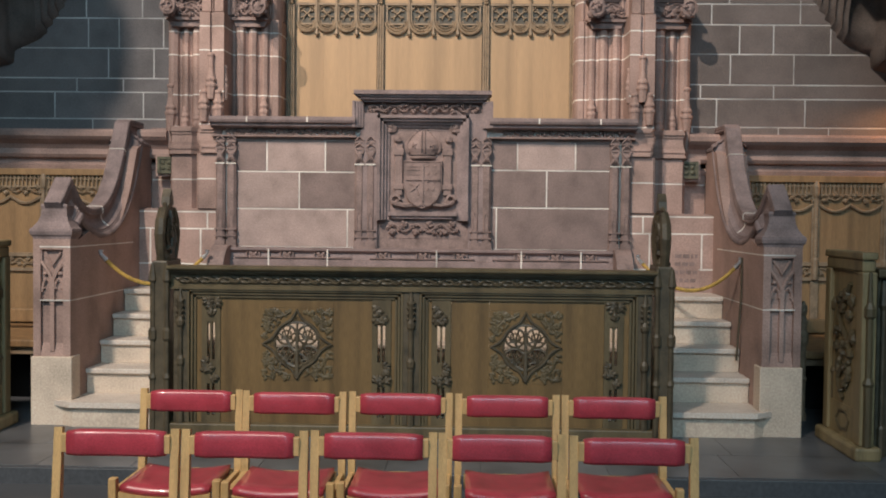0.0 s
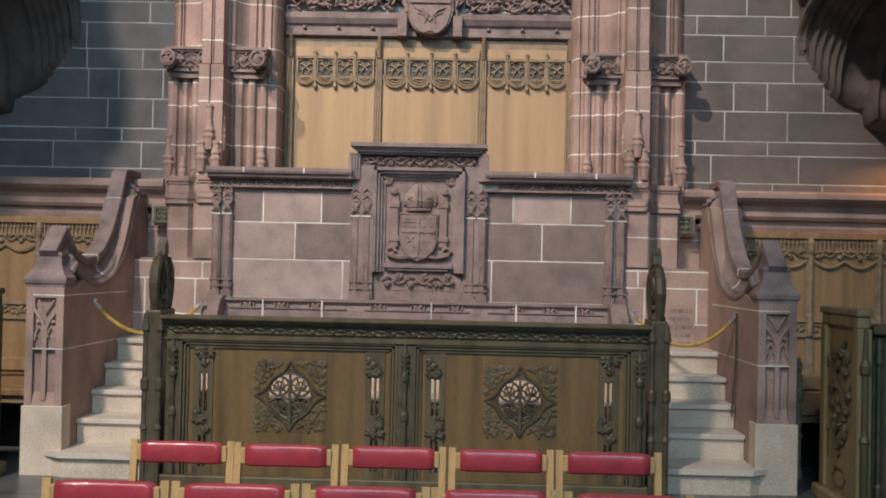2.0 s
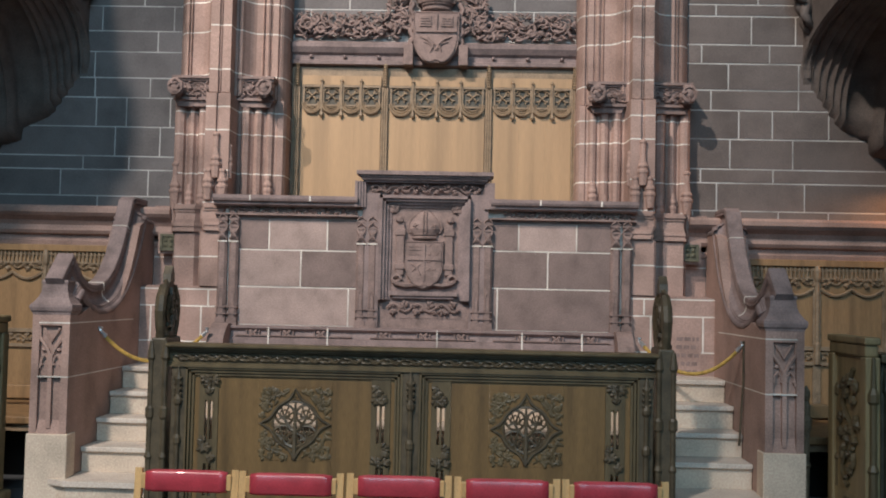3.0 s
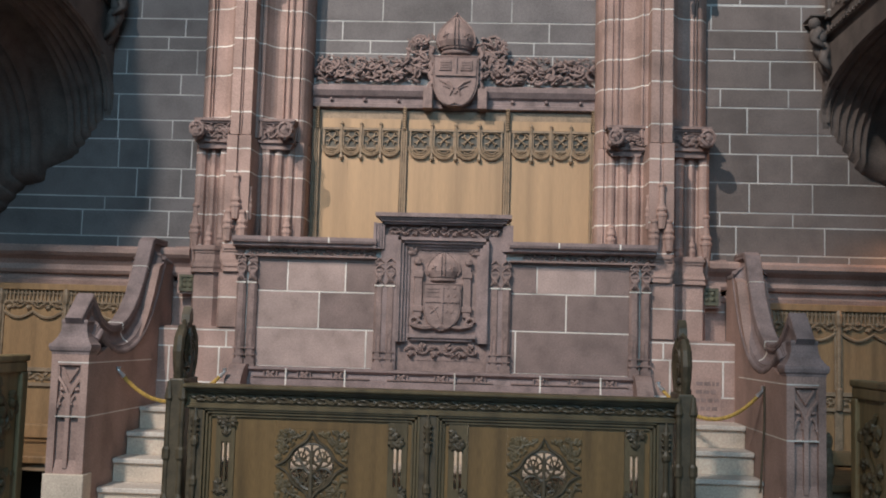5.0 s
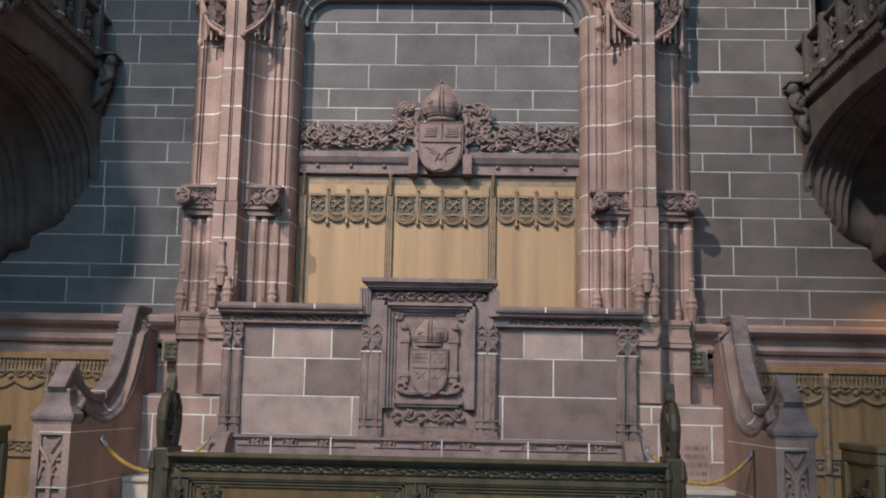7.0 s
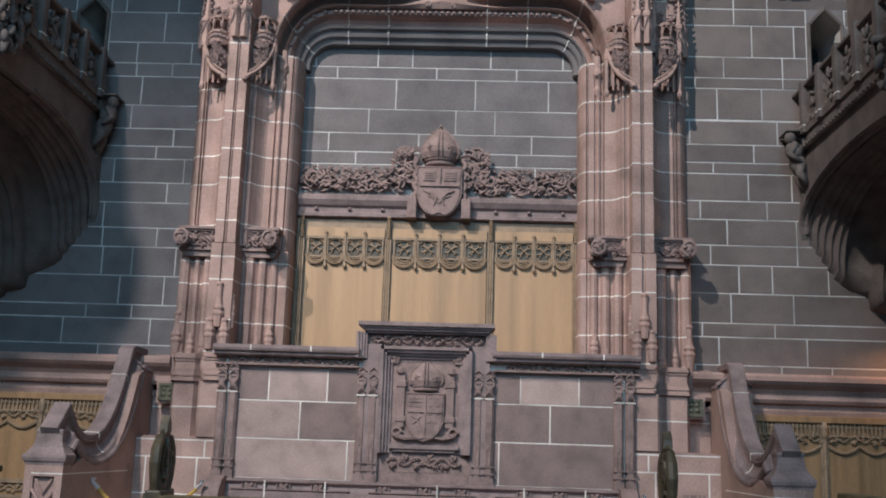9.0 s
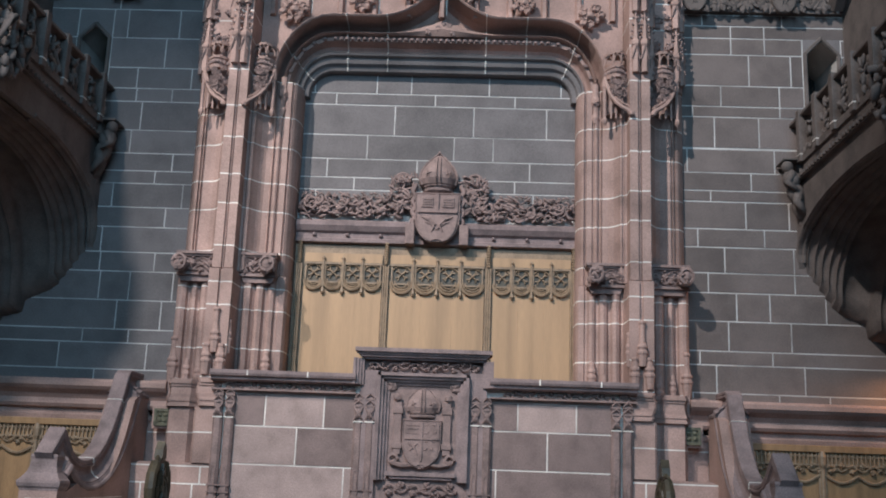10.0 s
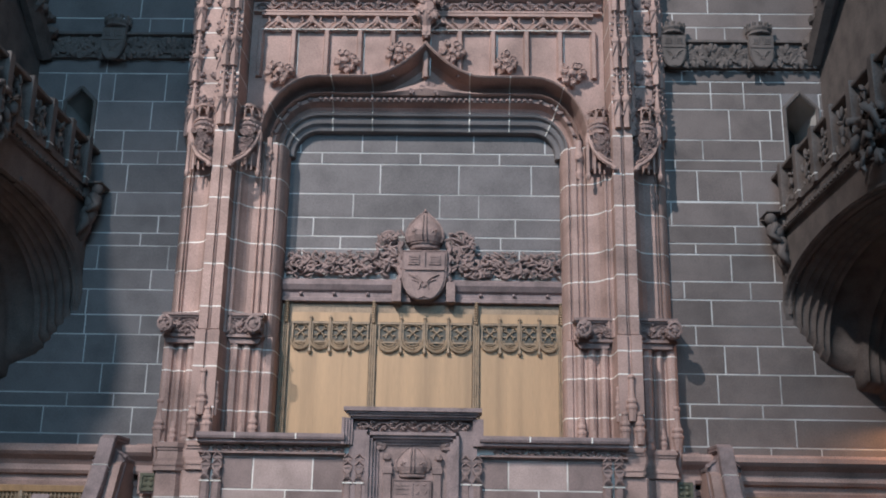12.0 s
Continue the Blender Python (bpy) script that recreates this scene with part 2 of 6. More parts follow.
R_COURSES = [(6.97, 7.4, (2.9,)), (6.81, 6.97, (2.53, 3.43)), (6.6, 6.81, (2.77, 3.06, 3.35)), (6.32, 6.6, ()), (6.20, 6.32, (2.6, 3.39)), (6.07, 6.20, (2.88, 3.21)), (5.895, 6.07, (2.88, 3.21)), (5.565, 5.895, (3.05, 3.46)),
             (5.35, 5.565, (2.77, 3.34)), (5.24, 5.35, (2.49, 3.34)), (4.92, 5.24, (2.70, 3.13)), (4.67, 4.91, (2.43, 3.27)), (4.49, 4.67, (3.04,)), (4.38, 4.49, (2.65,)),
             (4.11, 4.38, (2.98, 3.39)), (3.93, 4.11, (2.52, 3.15)), (3.68, 3.93, (2.77, 3.42)), (3.49, 3.68, (2.61, 3.42)), (3.22, 3.49, (2.87, 3.18, 3.7)),
             (2.94, 3.22, (2.79, 3.37)), (2.81, 2.94, (2.52, 3.19)), (2.55, 2.81, (2.67, 3.48)), (2.40, 2.55, (2.45, 3.24, 3.7))]
L_COURSES = [(6.87, 7.4, (-3.0,)), (6.63, 6.87, (-2.89, -2.54)), (6.39, 6.63, ()), (6.24, 6.39, (-3.29, -2.44)), (5.93, 6.24, (-3.19, -2.66)), (5.61, 5.93, (-2.78,)),
             (5.39, 5.61, (-3.04, -2.49)), (5.25, 5.39, (-3.03, -2.67)), (4.95, 5.25, (-2.96,)), (4.71, 4.95, (-3.04,)), (4.53, 4.71, (-2.6,)), (4.4, 4.53, (-2.76,)),
             (4.16, 4.4, (-3.16, -2.47)), (3.96, 4.16, (-2.62,)), (3.71, 3.96, (-3.22,)), (3.52, 3.71, (-2.68, -3.21)), (3.24, 3.52, (-3.19, -2.9, -2.48)),
             (2.96, 3.24, (-3.0, -2.57)), (2.83, 2.96, (-3.3, -2.86)), (2.58, 2.83, (-3.51, -2.67)), (2.40, 2.58, (-3.15,))]
# end wall either side of the arch; each has a small gabled doorway on to its gallery
SIDE = {-1: dict(gx=-3.25, gz0=4.79, gz1=5.38, slot=(-3.67, -3.37, 5.25, 6.08), zg=5.93, zt=6.24), 1: dict(gx=3.42, gz0=4.57, gz1=5.18, slot=(3.61, 3.93, 5.24, 6.09), zg=5.92, zt=6.20)}
WALLS = {}
for s, nm in ((-1, "wall_west"), (1, "wall_east")):
    x0, x1, z0, z1 = SIDE[s]["slot"]
    zg = SIDE[s]["zg"]
    lo, hi = (-12.0, -2.36) if s < 0 else (2.36, 9.0)
    bm = B()
    box(bm, lo, x0, REAR + 0.002, 10.6, 0, 24)
    box(bm, x1, hi, REAR + 0.002, 10.6, 0, 24)
    box(bm, x0, x1, REAR + 0.002, 10.6, 0, z0)
    prism(bm, [(x0, zg), ((x0 + x1) / 2, z1), (x1, zg), (x1, 19), (x0, 24)], "y", REAR + 0.002, 10.6)
    w = part(nm, bm, GREYMORTAR)
    tagged(w, "coursed grey-pink sandstone end wall with pale mortar joints", "wall", kind="structure")
    WALLS[s] = w
    # black sheet closes the opening; the doorway's darkness is put into its colour
    part("doorway_shade_sheet", boxed(x0 + .002, x1 - .002, 10.2, 10.24, z0, z1), SHADEBLACK, w, "near-black sheet standing for the unlit doorway")
    bm = B()
    zt = SIDE[s]["zt"]
    prism(bm, [(x0 - 0.022, zg + 0.008), (x0, zg + 0.008), ((x0 + x1) / 2, z1), (x1, zg + 0.008), (x1 + 0.022, zg + 0.008), (x1 + 0.022, zt - 0.008), (x0 - 0.022, zt - 0.008)], "y", REAR - 0.001, REAR + 0.03)
    part("door_lintel", bm, GREY, w)
    bm = B()
    for a, b in (((x0, zg), ((x0 + x1) / 2, z1)), ((x1, zg), ((x0 + x1) / 2, z1))):
        tube(bm, [(a[0], REAR - 0.005, a[1]), (b[0], REAR - 0.005, b[1])], 0.022, 6)
    for x in (x0 - .005, x1 + .005):
        tube(bm, [(x, REAR - 0.005, z0), (x, REAR - 0.005, zg)], 0.022, 6)
    part("door_surround", bm, SHADEDSTONE, w)

# back of the great niche
bm = B()
box(bm, -2.36, 2.36, 10.0, 10.6, 0, 24)
box(bm, -1.384, 1.384, 9.722, 9.999, 4.10, 6.5)
niche = tagged(part("wall_north", bm, GREYMORTAR), "grey coursed sandstone wall at the back of the arched niche", "wall", kind="structure")

PIER = [(2.385, 9.60), (2.385, 9.49), (2.372, 9.46), (2.345, 9.42), (2.318, 9.39), (2.29, 9.375), (2.286, 9.41), (2.274, 9.41), (2.27, 9.372), (2.262, 9.368), (2.258, 9.40), (2.246, 9.40), (2.24, 9.37), (2.19, 9.375), (2.14, 9.365), (2.09, 9.33), (2.055, 9.27), (2.04, 9.24), (2.01, 9.235),
        (2.005, 9.08), (1.926, 9.08), (1.923, 9.11), (1.913, 9.11), (1.911, 9.09), (1.906, 9.09), (1.904, 9.11), (1.894, 9.11), (1.891, 9.08), (1.815, 9.08), (1.81, 9.235), (1.79, 9.24), (1.786, 9.262), (1.77, 9.262), (1.765, 9.245), (1.75, 9.25), (1.735, 9.29), (1.70, 9.345), (1.65, 9.385), (1.60, 9.395), (1.585, 9.38), (1.575, 9.41),
        (1.56, 9.41), (1.553, 9.385), (1.538, 9.378), (1.525, 9.39), (1.52, 9.42), (1.508, 9.42), (1.50, 9.40), (1.45, 9.405), (1.445, 9.44), (1.43, 9.44), (1.425, 9.415), (1.405, 9.44), (1.38, 9.50), (1.367, 9.57), (1.367, 10.02), (2.36, 10.02), (2.36, 9.6)]
PIERLOW = [(2.40, 9.60), (2.40, 9.40), (2.385, 9.35), (2.36, 9.325), (2.33, 9.32), (2.30, 9.345), (2.29, 9.39), (2.275, 9.40), (2.26, 9.37), (2.235, 9.345), (2.21, 9.35), (2.195, 9.385), (2.18, 9.40), (2.165, 9.36), (2.145, 9.325), (2.115, 9.315), (2.085, 9.335), (2.07, 9.375), (2.04, 9.38), (2.03, 9.25),
           (2.02, 9.05), (1.926, 9.05), (1.922, 9.08), (1.896, 9.08), (1.892, 9.05), (1.80, 9.05), (1.795, 9.22), (1.785, 9.33), (1.765, 9.35), (1.745, 9.31), (1.715, 9.29), (1.685, 9.305), (1.67, 9.35),
           (1.65, 9.37), (1.635, 9.335), (1.605, 9.315), (1.575, 9.335), (1.56, 9.38), (1.54, 9.39), (1.525, 9.36), (1.50, 9.345), (1.475, 9.36), (1.46, 9.40), (1.44, 9.405), (1.43, 9.385), (1.38, 9.40), (1.36, 9.45), (1.36, 10.02), (2.36, 10.02), (2.36, 9.6)]
# above the canopies only the outer half of the pier goes on
PIERTOP = [(2.385, 9.60), (2.385, 9.46), (2.34, 9.37), (2.29, 9.37), (2.26, 9.33), (2.06, 9.33), (2.03, 9.28), (2.005, 9.08), (1.926, 9.08), (1.92, 9.11), (1.897, 9.11), (1.891, 9.08), (1.815, 9.08), (1.81, 9.44), (1.81, 10.02), (2.36, 10.02), (2.36, 9.6)]
# two separate pedestals above, one broad wall below
PLINTH = [(2.56, 9.60), (2.56, 9.42), (2.36, 9.42), (2.35, 9.30), (2.31, 9.21), (2.13, 9.21), (2.10, 9.26), (2.05, 9.30), (2.035, 9.30), (2.03, 9.02), (2.01, 9.0), (1.82, 9.0), (1.79, 9.03), (1.78, 9.10), (1.37, 9.10), (1.37, 10.02), (2.36, 10.02), (2.36, 9.6)]
FOOT = [(2.56, 9.60), (2.56, 9.06), (2.14, 9.06), (2.13, 9.0), (1.76, 9.0), (1.70, 9.10), (1.37, 9.10), (1.37, 10.02), (2.36, 10.02), (2.36, 9.6)]
PIERS = {}
JOINTS = {-1: [3.37, 3.716, 4.121, 4.405, 4.77, 5.084, 5.45], 1: [3.35, 3.675, 4.064, 4.345, 4.73, 5.045, 5.43]}
LOWJOINTS = {-1: [2.792, 3.158], 1: [2.778, 3.138]}


def course(parent, prof, s, z0, z1, name, material=None):
    bm = B()
    prism(bm, [(u * s, y) for u, y in prof], "z", z0, z1)
    return part(name, bm, material or PINK, parent)


def joint_line(parent, prof, s, z, h=0.006):
    bm = B()
    prism(bm, [(u * s, y + 0.0005) for u, y in prof], "z", z - h, z + h)
    part("joint", bm, MORTAR, parent, "pale mortar joint")


def shaft_base(bm, x, y, z, r, tall):
    """Tall polygonal base with a bell foot and a drawn-out cap, set against a shaft."""
    lathe(bm, [(r * 0.9, z - 0.10), (r * 1.25, z), (r * 1.45, z + 0.012), (r * 1.45, z + 0.03), (r * 1.1, z + 0.042), (r * 1.1, z + 0.055), (r * 1.3, z + 0.065), (r * 1.3, z + 0.08), (r * 0.95, z + 0.10), (r * 0.75, z + 0.14), (r * 0.66, z + 0.16), (r * 0.66, z + tall - 0.03), (r * 0.9, z + tall - 0.015), (r * 0.9, z + tall), (r * 0.5, z + tall + 0.012)], (x, y, 0), 8)


for s in (-1, 1):
    p = thing("arch_pier", "clustered pink sandstone pier with shafts, carved capitals and canopied niche", "pier", "piers of the arch")
    PIERS[s] = p
    # drums of the shaft, one stone high each, with a pale joint between
    zs = [3.50] + JOINTS[s][1:]
    for a, b in zip(zs, zs[1:]):
        course(p, PIER, s, a + 0.006, b - 0.006, "shaft_drum")
    for z in JOINTS[s][1:]:
        joint_line(p, PIER, s, z)
    zt = [JOINTS[s][-1], 5.78, 6.06, 6.34, 6.62, 6.9, 7.2, 7.5]
    for a, b in zip(zt, zt[1:]):
        course(p, PIERTOP, s, a + 0.006, b - 0.006, "shaft_drum")
        joint_line(p, PIERTOP, s, b)
    zl = [2.50] + LOWJOINTS[s] + [JOINTS[s][0], 3.50]
    for a, b in zip(zl, zl[1:]):
        course(p, PIERLOW, s, a + 0.006, b - 0.006, "shaft_drum")
    for z in zl[:-1]:
        joint_line(p, PIERLOW, s, z)
    # pedestals, then the broad foot with a weathered top
    zp = [1.74, 2.01, 2.24]
    for a, b in zip(zp, zp[1:]):
        course(p, PLINTH, s, a + 0.006, b - 0.006, "plinth_stone")
    joint_line(p, PLINTH, s, 2.01)
    for a, b in zip([0.1, 0.5, 0.95, 1.25, 1.565], [0.5, 0.95, 1.25, 1.565, 1.715]):
        course(p, FOOT, s, a + 0.006, b - 0.006, "foot_stone")
    for z in (0.5, 0.95, 1.25, 1.565, 1.715):
        joint_line(p, FOOT, s, z)
    for i, g in enumerate((0.0, -0.02, -0.045)):
        course(p, [(u + (g if u > 2.3 else 0), y - g) for u, y in FOOT], s, 1.721 + 0.008 * i, 1.729 + 0.008 * i, "weathering")
    for u, z0, z1 in ((1.99, 1.256, 1.559), (2.03, 0.956, 1.244), (1.93, 1.571, 1.709), (2.46, 1.256, 1.56)):
        y = 8.998 if u < 2.13 else 9.058
        part("joint", boxed(s * u - 0.0065, s * u + 0.0065, y, y + 0.03, z0, z1), MORTAR, p, "pale mortar joint")
    # bell mouldings between pedestals and shafts
    for z0, z1, g in ((2.24, 2.262, 0.035), (2.262, 2.285, 0.022), (2.285, 2.30, 0.032), (2.30, 2.32, 0.024), (2.32, 2.35, 0.012), (2.35, 2.42, 0.0), (2.42, 2.445, 0.012), (2.445, 2.465, 0.026), (2.465, 2.49, 0.012)):
        bm = B()
        prism(bm, [((u + (g if u > 2.2 else (-g if u < 2.05 and u > 1.5 else 0)) * (0.5 if y > 9.15 else 1)) * s, y - g * (1 if y < 9.28 else 0.2)) for u, y in PLINTH], "z", z0, z1)
        part("base_moulding", bm, PINK, p)
    for u, y, z, r, tall in ((1.91, 9.03, 2.82, 0.036, 0.30), (1.975, 9.03, 2.62, 0.036, 0.17), (1.845, 9.03, 2.62, 0.036, 0.17), (1.80, 9.10, 2.82, 0.022, 0.20), (2.36, 9.33, 2.60, 0.040, 0.28), (2.115, 9.33, 2.50, 0.03, 0.12), (2.235, 9.35, 2.53, 0.026, 0.13), (1.50, 9.345, 2.62, 0.032, 0.14), (1.61, 9.33, 2.5, 0.03, 0.13)):
        bm = B()
        shaft_base(bm, s * u, y, z, r, tall)
        if u > 2.3:
            # drawn-out point below the outer base
            lathe(bm, [(0.008, 2.10), (0.045, 2.50), (0.046, 2.52)], (s * 2.36, 9.34, 0), 6)
        part("shaft_base", bm, PINK, p)

# ---------- the steps and platform between the parapets ----------
steps = tagged(thing("stone_steps", "pale worn limestone steps rising behind the oak screen", "steps"), kind="structure")
STEPZ = [0.104, 0.295, 0.49, 0.675, 0.86, 1.045]
STEPY = [7.50, 7.80, 8.10, 8.38, 8.66]
for i in range(5):
    z0, z1, y0 = STEPZ[i], STEPZ[i + 1], STEPY[i]
    w = 2.555 if i else 2.62
    bm = B()
    if i == 0:
        prism(bm, [(-2.9 + .02, 7.62), (-2.52, 7.42), (2.5, 7.42), (2.72, 7.56), (2.72, 9.1), (-2.88, 9.1)], "z", z0, z1 - 0.04)
    else:
        box(bm, -w, w, y0, 9.1, z0, z1 - 0.04, bevel=0.004)
    part("riser", bm, PALE, steps)
    bm = B()
    if i == 0:
        prism(bm, [(-2.9, 7.60), (-2.53, 7.385), (2.51, 7.385), (2.74, 7.54), (2.74, 9.1), (-2.9, 9.1)], "z", z1 - 0.04, z1)
    else:
        box(bm, -w, w, y0 - 0.03, 9.1, z1 - 0.04, z1, bevel=0.008)
    part("tread", bm, TREAD, steps)

# ---------- throne back ----------
throne = thing("throne_back", "carved pink sandstone throne back with moulded cornice and shield panel", "throne")
part("core", boxed(-1.80, 1.80, 9.002, 9.12, 1.0, 2.46), MORTAR, throne, "pale mortar joints")
part("crest_core", boxed(-0.565, 0.545, 8.996, 9.12, 1.41, 2.72), CARVED, throne)


def moulding(bm, prof, x0, x1, yface, ret=0.0):
    """Level moulding: (projection, z) outline drawn along x on the plane y = yface; ret: how far it wraps past the ends."""
    pts = [(yface + 0.1, prof[0][1])] + [(yface - d, z) for d, z in prof] + [(yface + 0.1, prof[-1][1])]
    prism(bm, pts, "x", x0 - ret, x1 + ret)


for x0, x1 in ((-1.88, -0.60), (0.57, 1.85)):
    bm = B()
    moulding(bm, [(0.0, 2.36), (0.0, 2.38), (0.05, 2.385), (0.05, 2.40)], x0, x1, 8.99)
    part("bed_mould", bm, CARVED, throne)
    bm = B()
    moulding(bm, [(0.07, 2.46), (0.10, 2.475), (0.10, 2.495), (0.13, 2.505), (0.14, 2.525), (0.14, 2.555), (0.02, 2.565)], x0, x1, 8.99)
    part("cornice", bm, MOULD, throne)
    bm = B()
    vine(bm, x0 + 0.12, x1 - 0.03, 8.985, 2.385, 2.46, 0.075, 0.035, 5 + int(x0 * 10))
    part("vine_frieze", bm, CARVED, throne)
bm = B()
for z0, z1, g in ((2.695, 2.715, 0.07), (2.715, 2.735, 0.10), (2.735, 2.755, 0.12), (2.755, 2.79, 0.145)):
    box(bm, -0.47 - g, 0.44 + g, 8.99 - g, 9.1, z0, z1)
for s, e in ((-1, -0.55), (1, 0.52)):
    for k, g in enumerate((0.0, 0.022, 0.044, 0.068)):
        box(bm, *sorted((e + s * g - 0.012, e + s * g + 0.012)), 8.93 - 0.018 * k, 9.1, 2.47, 2.70)
part("crest_moulding", bm, MOULD, throne)
bm = B()
vine(bm, -0.50, 0.48, 8.985, 2.60, 2.69, 0.09, 0.04, 21)
part("crest_vine", bm, CARVED, throne)

# shield panel: splayed frame round a sunk field
bm = B()
X0, X1, Z0, Z1 = -0.41, 0.39, 1.66, 2.58
for k, (g, d) in enumerate(((0.0, -0.07), (0.025, -0.045), (0.05, -0.015), (0.075, 0.012))):
    y0, y1 = 8.96 + d, 9.11
    a, b, c = 0.027, X0 + g, X1 - g
    box(bm, b, b + a, y0, y1, Z0, Z1 - g)
    box(bm, c - a, c, y0, y1, Z0, Z1 - g)
    box(bm, b, c, y0, y1, Z1 - g - a, Z1 - g)
part("panel_frame", bm, MOULD, throne)
for a, b in ((-0.565, X0 - 0.001), (X1 + 0.001, 0.545)):
    part("panel_cheek", boxed(a, b, 8.95, 8.9955, 1.41, 2.60), MOULD, throne)
part("panel_field", boxed(X0 + 0.1, X1 - 0.1, 8.991, 8.999, 1.5, Z1 - 0.1), CARVED, throne)


def shield(bm, cx, y, zt, w, h, d, quartered=False):
    """A heater shield with a raised rim and a quartered face."""
    def outline(k):
        pts = [(cx - w / 2 * k, zt - (1 - k) * h / 2), (cx + w / 2 * k, zt - (1 - k) * h / 2)]
        for i in range(1, 9):
            a = i / 8
            pts.append((cx + w / 2 * k * math.cos(a * math.pi / 2) ** 0.75 if i < 8 else cx, zt - h * 0.45 - h * 0.55 * (k if i == 8 else 1) * math.sin(a * math.pi / 2) ** 1.1))
        pts += [(2 * cx - x, z) for x, z in pts[2:-1][::-1]]
        return pts
    prism(bm, outline(1.0), "y", y - d, y)
    prism(bm, outline(0.9), "y", y - d * 1.25, y - d)
    for x0, x1, z0, z1 in ((cx - 0.01, cx + 0.01, zt - h * .38, zt - 0.02), (cx - w * .43, cx + w * .43, zt - h * .42, zt - h * .38)):
        box(bm, x0, x1, y - d * 1.45, y - d, z0, z1)
    rim = outline(0.97)
    tube(bm, [(x, y - d * 1.02, z) for x, z in rim], w * 0.022, 5, closed=True)
    if quartered:
        box(bm, cx - 0.008, cx + 0.008, y - d * 1.45, y - d, zt - h * 0.88, zt - h * 0.42)
        # low charges: bars and birds, worn almost flat
        for i, j in ((0, 0), (1, 0), (0, 1), (1, 1), (0, 2), (1, 2), (0, 3), (1, 3)):
            x, z = cx + w * (0.13 + 0.19 * i) * (1 if j < 3 else 0.8), zt - h * (0.11 + 0.175 * j)
            blob(bm, (x, y - d * 1.25, z), (w * 0.065, d * 0.12, h * 0.022))
            blob(bm, (x + w * 0.03, y - d * 1.25, z + h * 0.03), (w * 0.03, d * 0.12, h * 0.03), 1, Matrix.Rotation(0.6, 4, "Y"))
        for z in (0.10, 0.17, 0.27):
            box(bm, cx - w * 0.40, cx - w * 0.08, y - d * 1.34, y - d, zt - h * (z + 0.03), zt - h * z)
        tube(bm, [(cx - w * 0.34, y - d * 1.25, zt - h * 0.50), (cx - w * 0.2, y - d * 1.3, zt - h * 0.56), (cx - w * 0.1, y - d * 1.25, zt - h * 0.74)], w * 0.03, 5)
        tube(bm, [(cx - w * 0.1, y - d * 1.25, zt - h * 0.50), (cx - w * 0.22, y - d * 1.3, zt - h * 0.60), (cx - w * 0.3, y - d * 1.25, zt - h * 0.66)], w * 0.025, 5)
        return
    # open books in the upper quarters, worn charges below
    for k in (-1, 1):
        box(bm, *sorted((cx + k * w * 0.10, cx + k * w * 0.36)), y - d * 1.38, y - d, zt - h * 0.31, zt - h * 0.10, bevel=0.004)
        for j in range(3):
            z = zt - h * (0.15 + 0.05 * j)
            box(bm, *sorted((cx + k * w * 0.13, cx + k * w * 0.33)), y - d * 1.46, y - d, z - h * 0.012, z + h * 0.012)
    for k in (-1, 1):
        tube(bm, [(cx + k * w * 0.34, y - d * 1.26, zt - h * 0.50), (cx + k * w * 0.18, y - d * 1.32, zt - h * 0.55), (cx + k * w * 0.05, y - d * 1.34, zt - h * 0.66), (cx + k * w * 0.12, y - d * 1.28, zt - h * 0.80)], [w * 0.02, w * 0.045, w * 0.04, w * 0.02], 5)
        tube(bm, [(cx + k * w * 0.26, y - d * 1.26, zt - h * 0.60), (cx + k * w * 0.14, y - d * 1.3, zt - h * 0.64), (cx - k * w * 0.03, y - d * 1.3, zt - h * 0.76)], w * 0.025, 5)


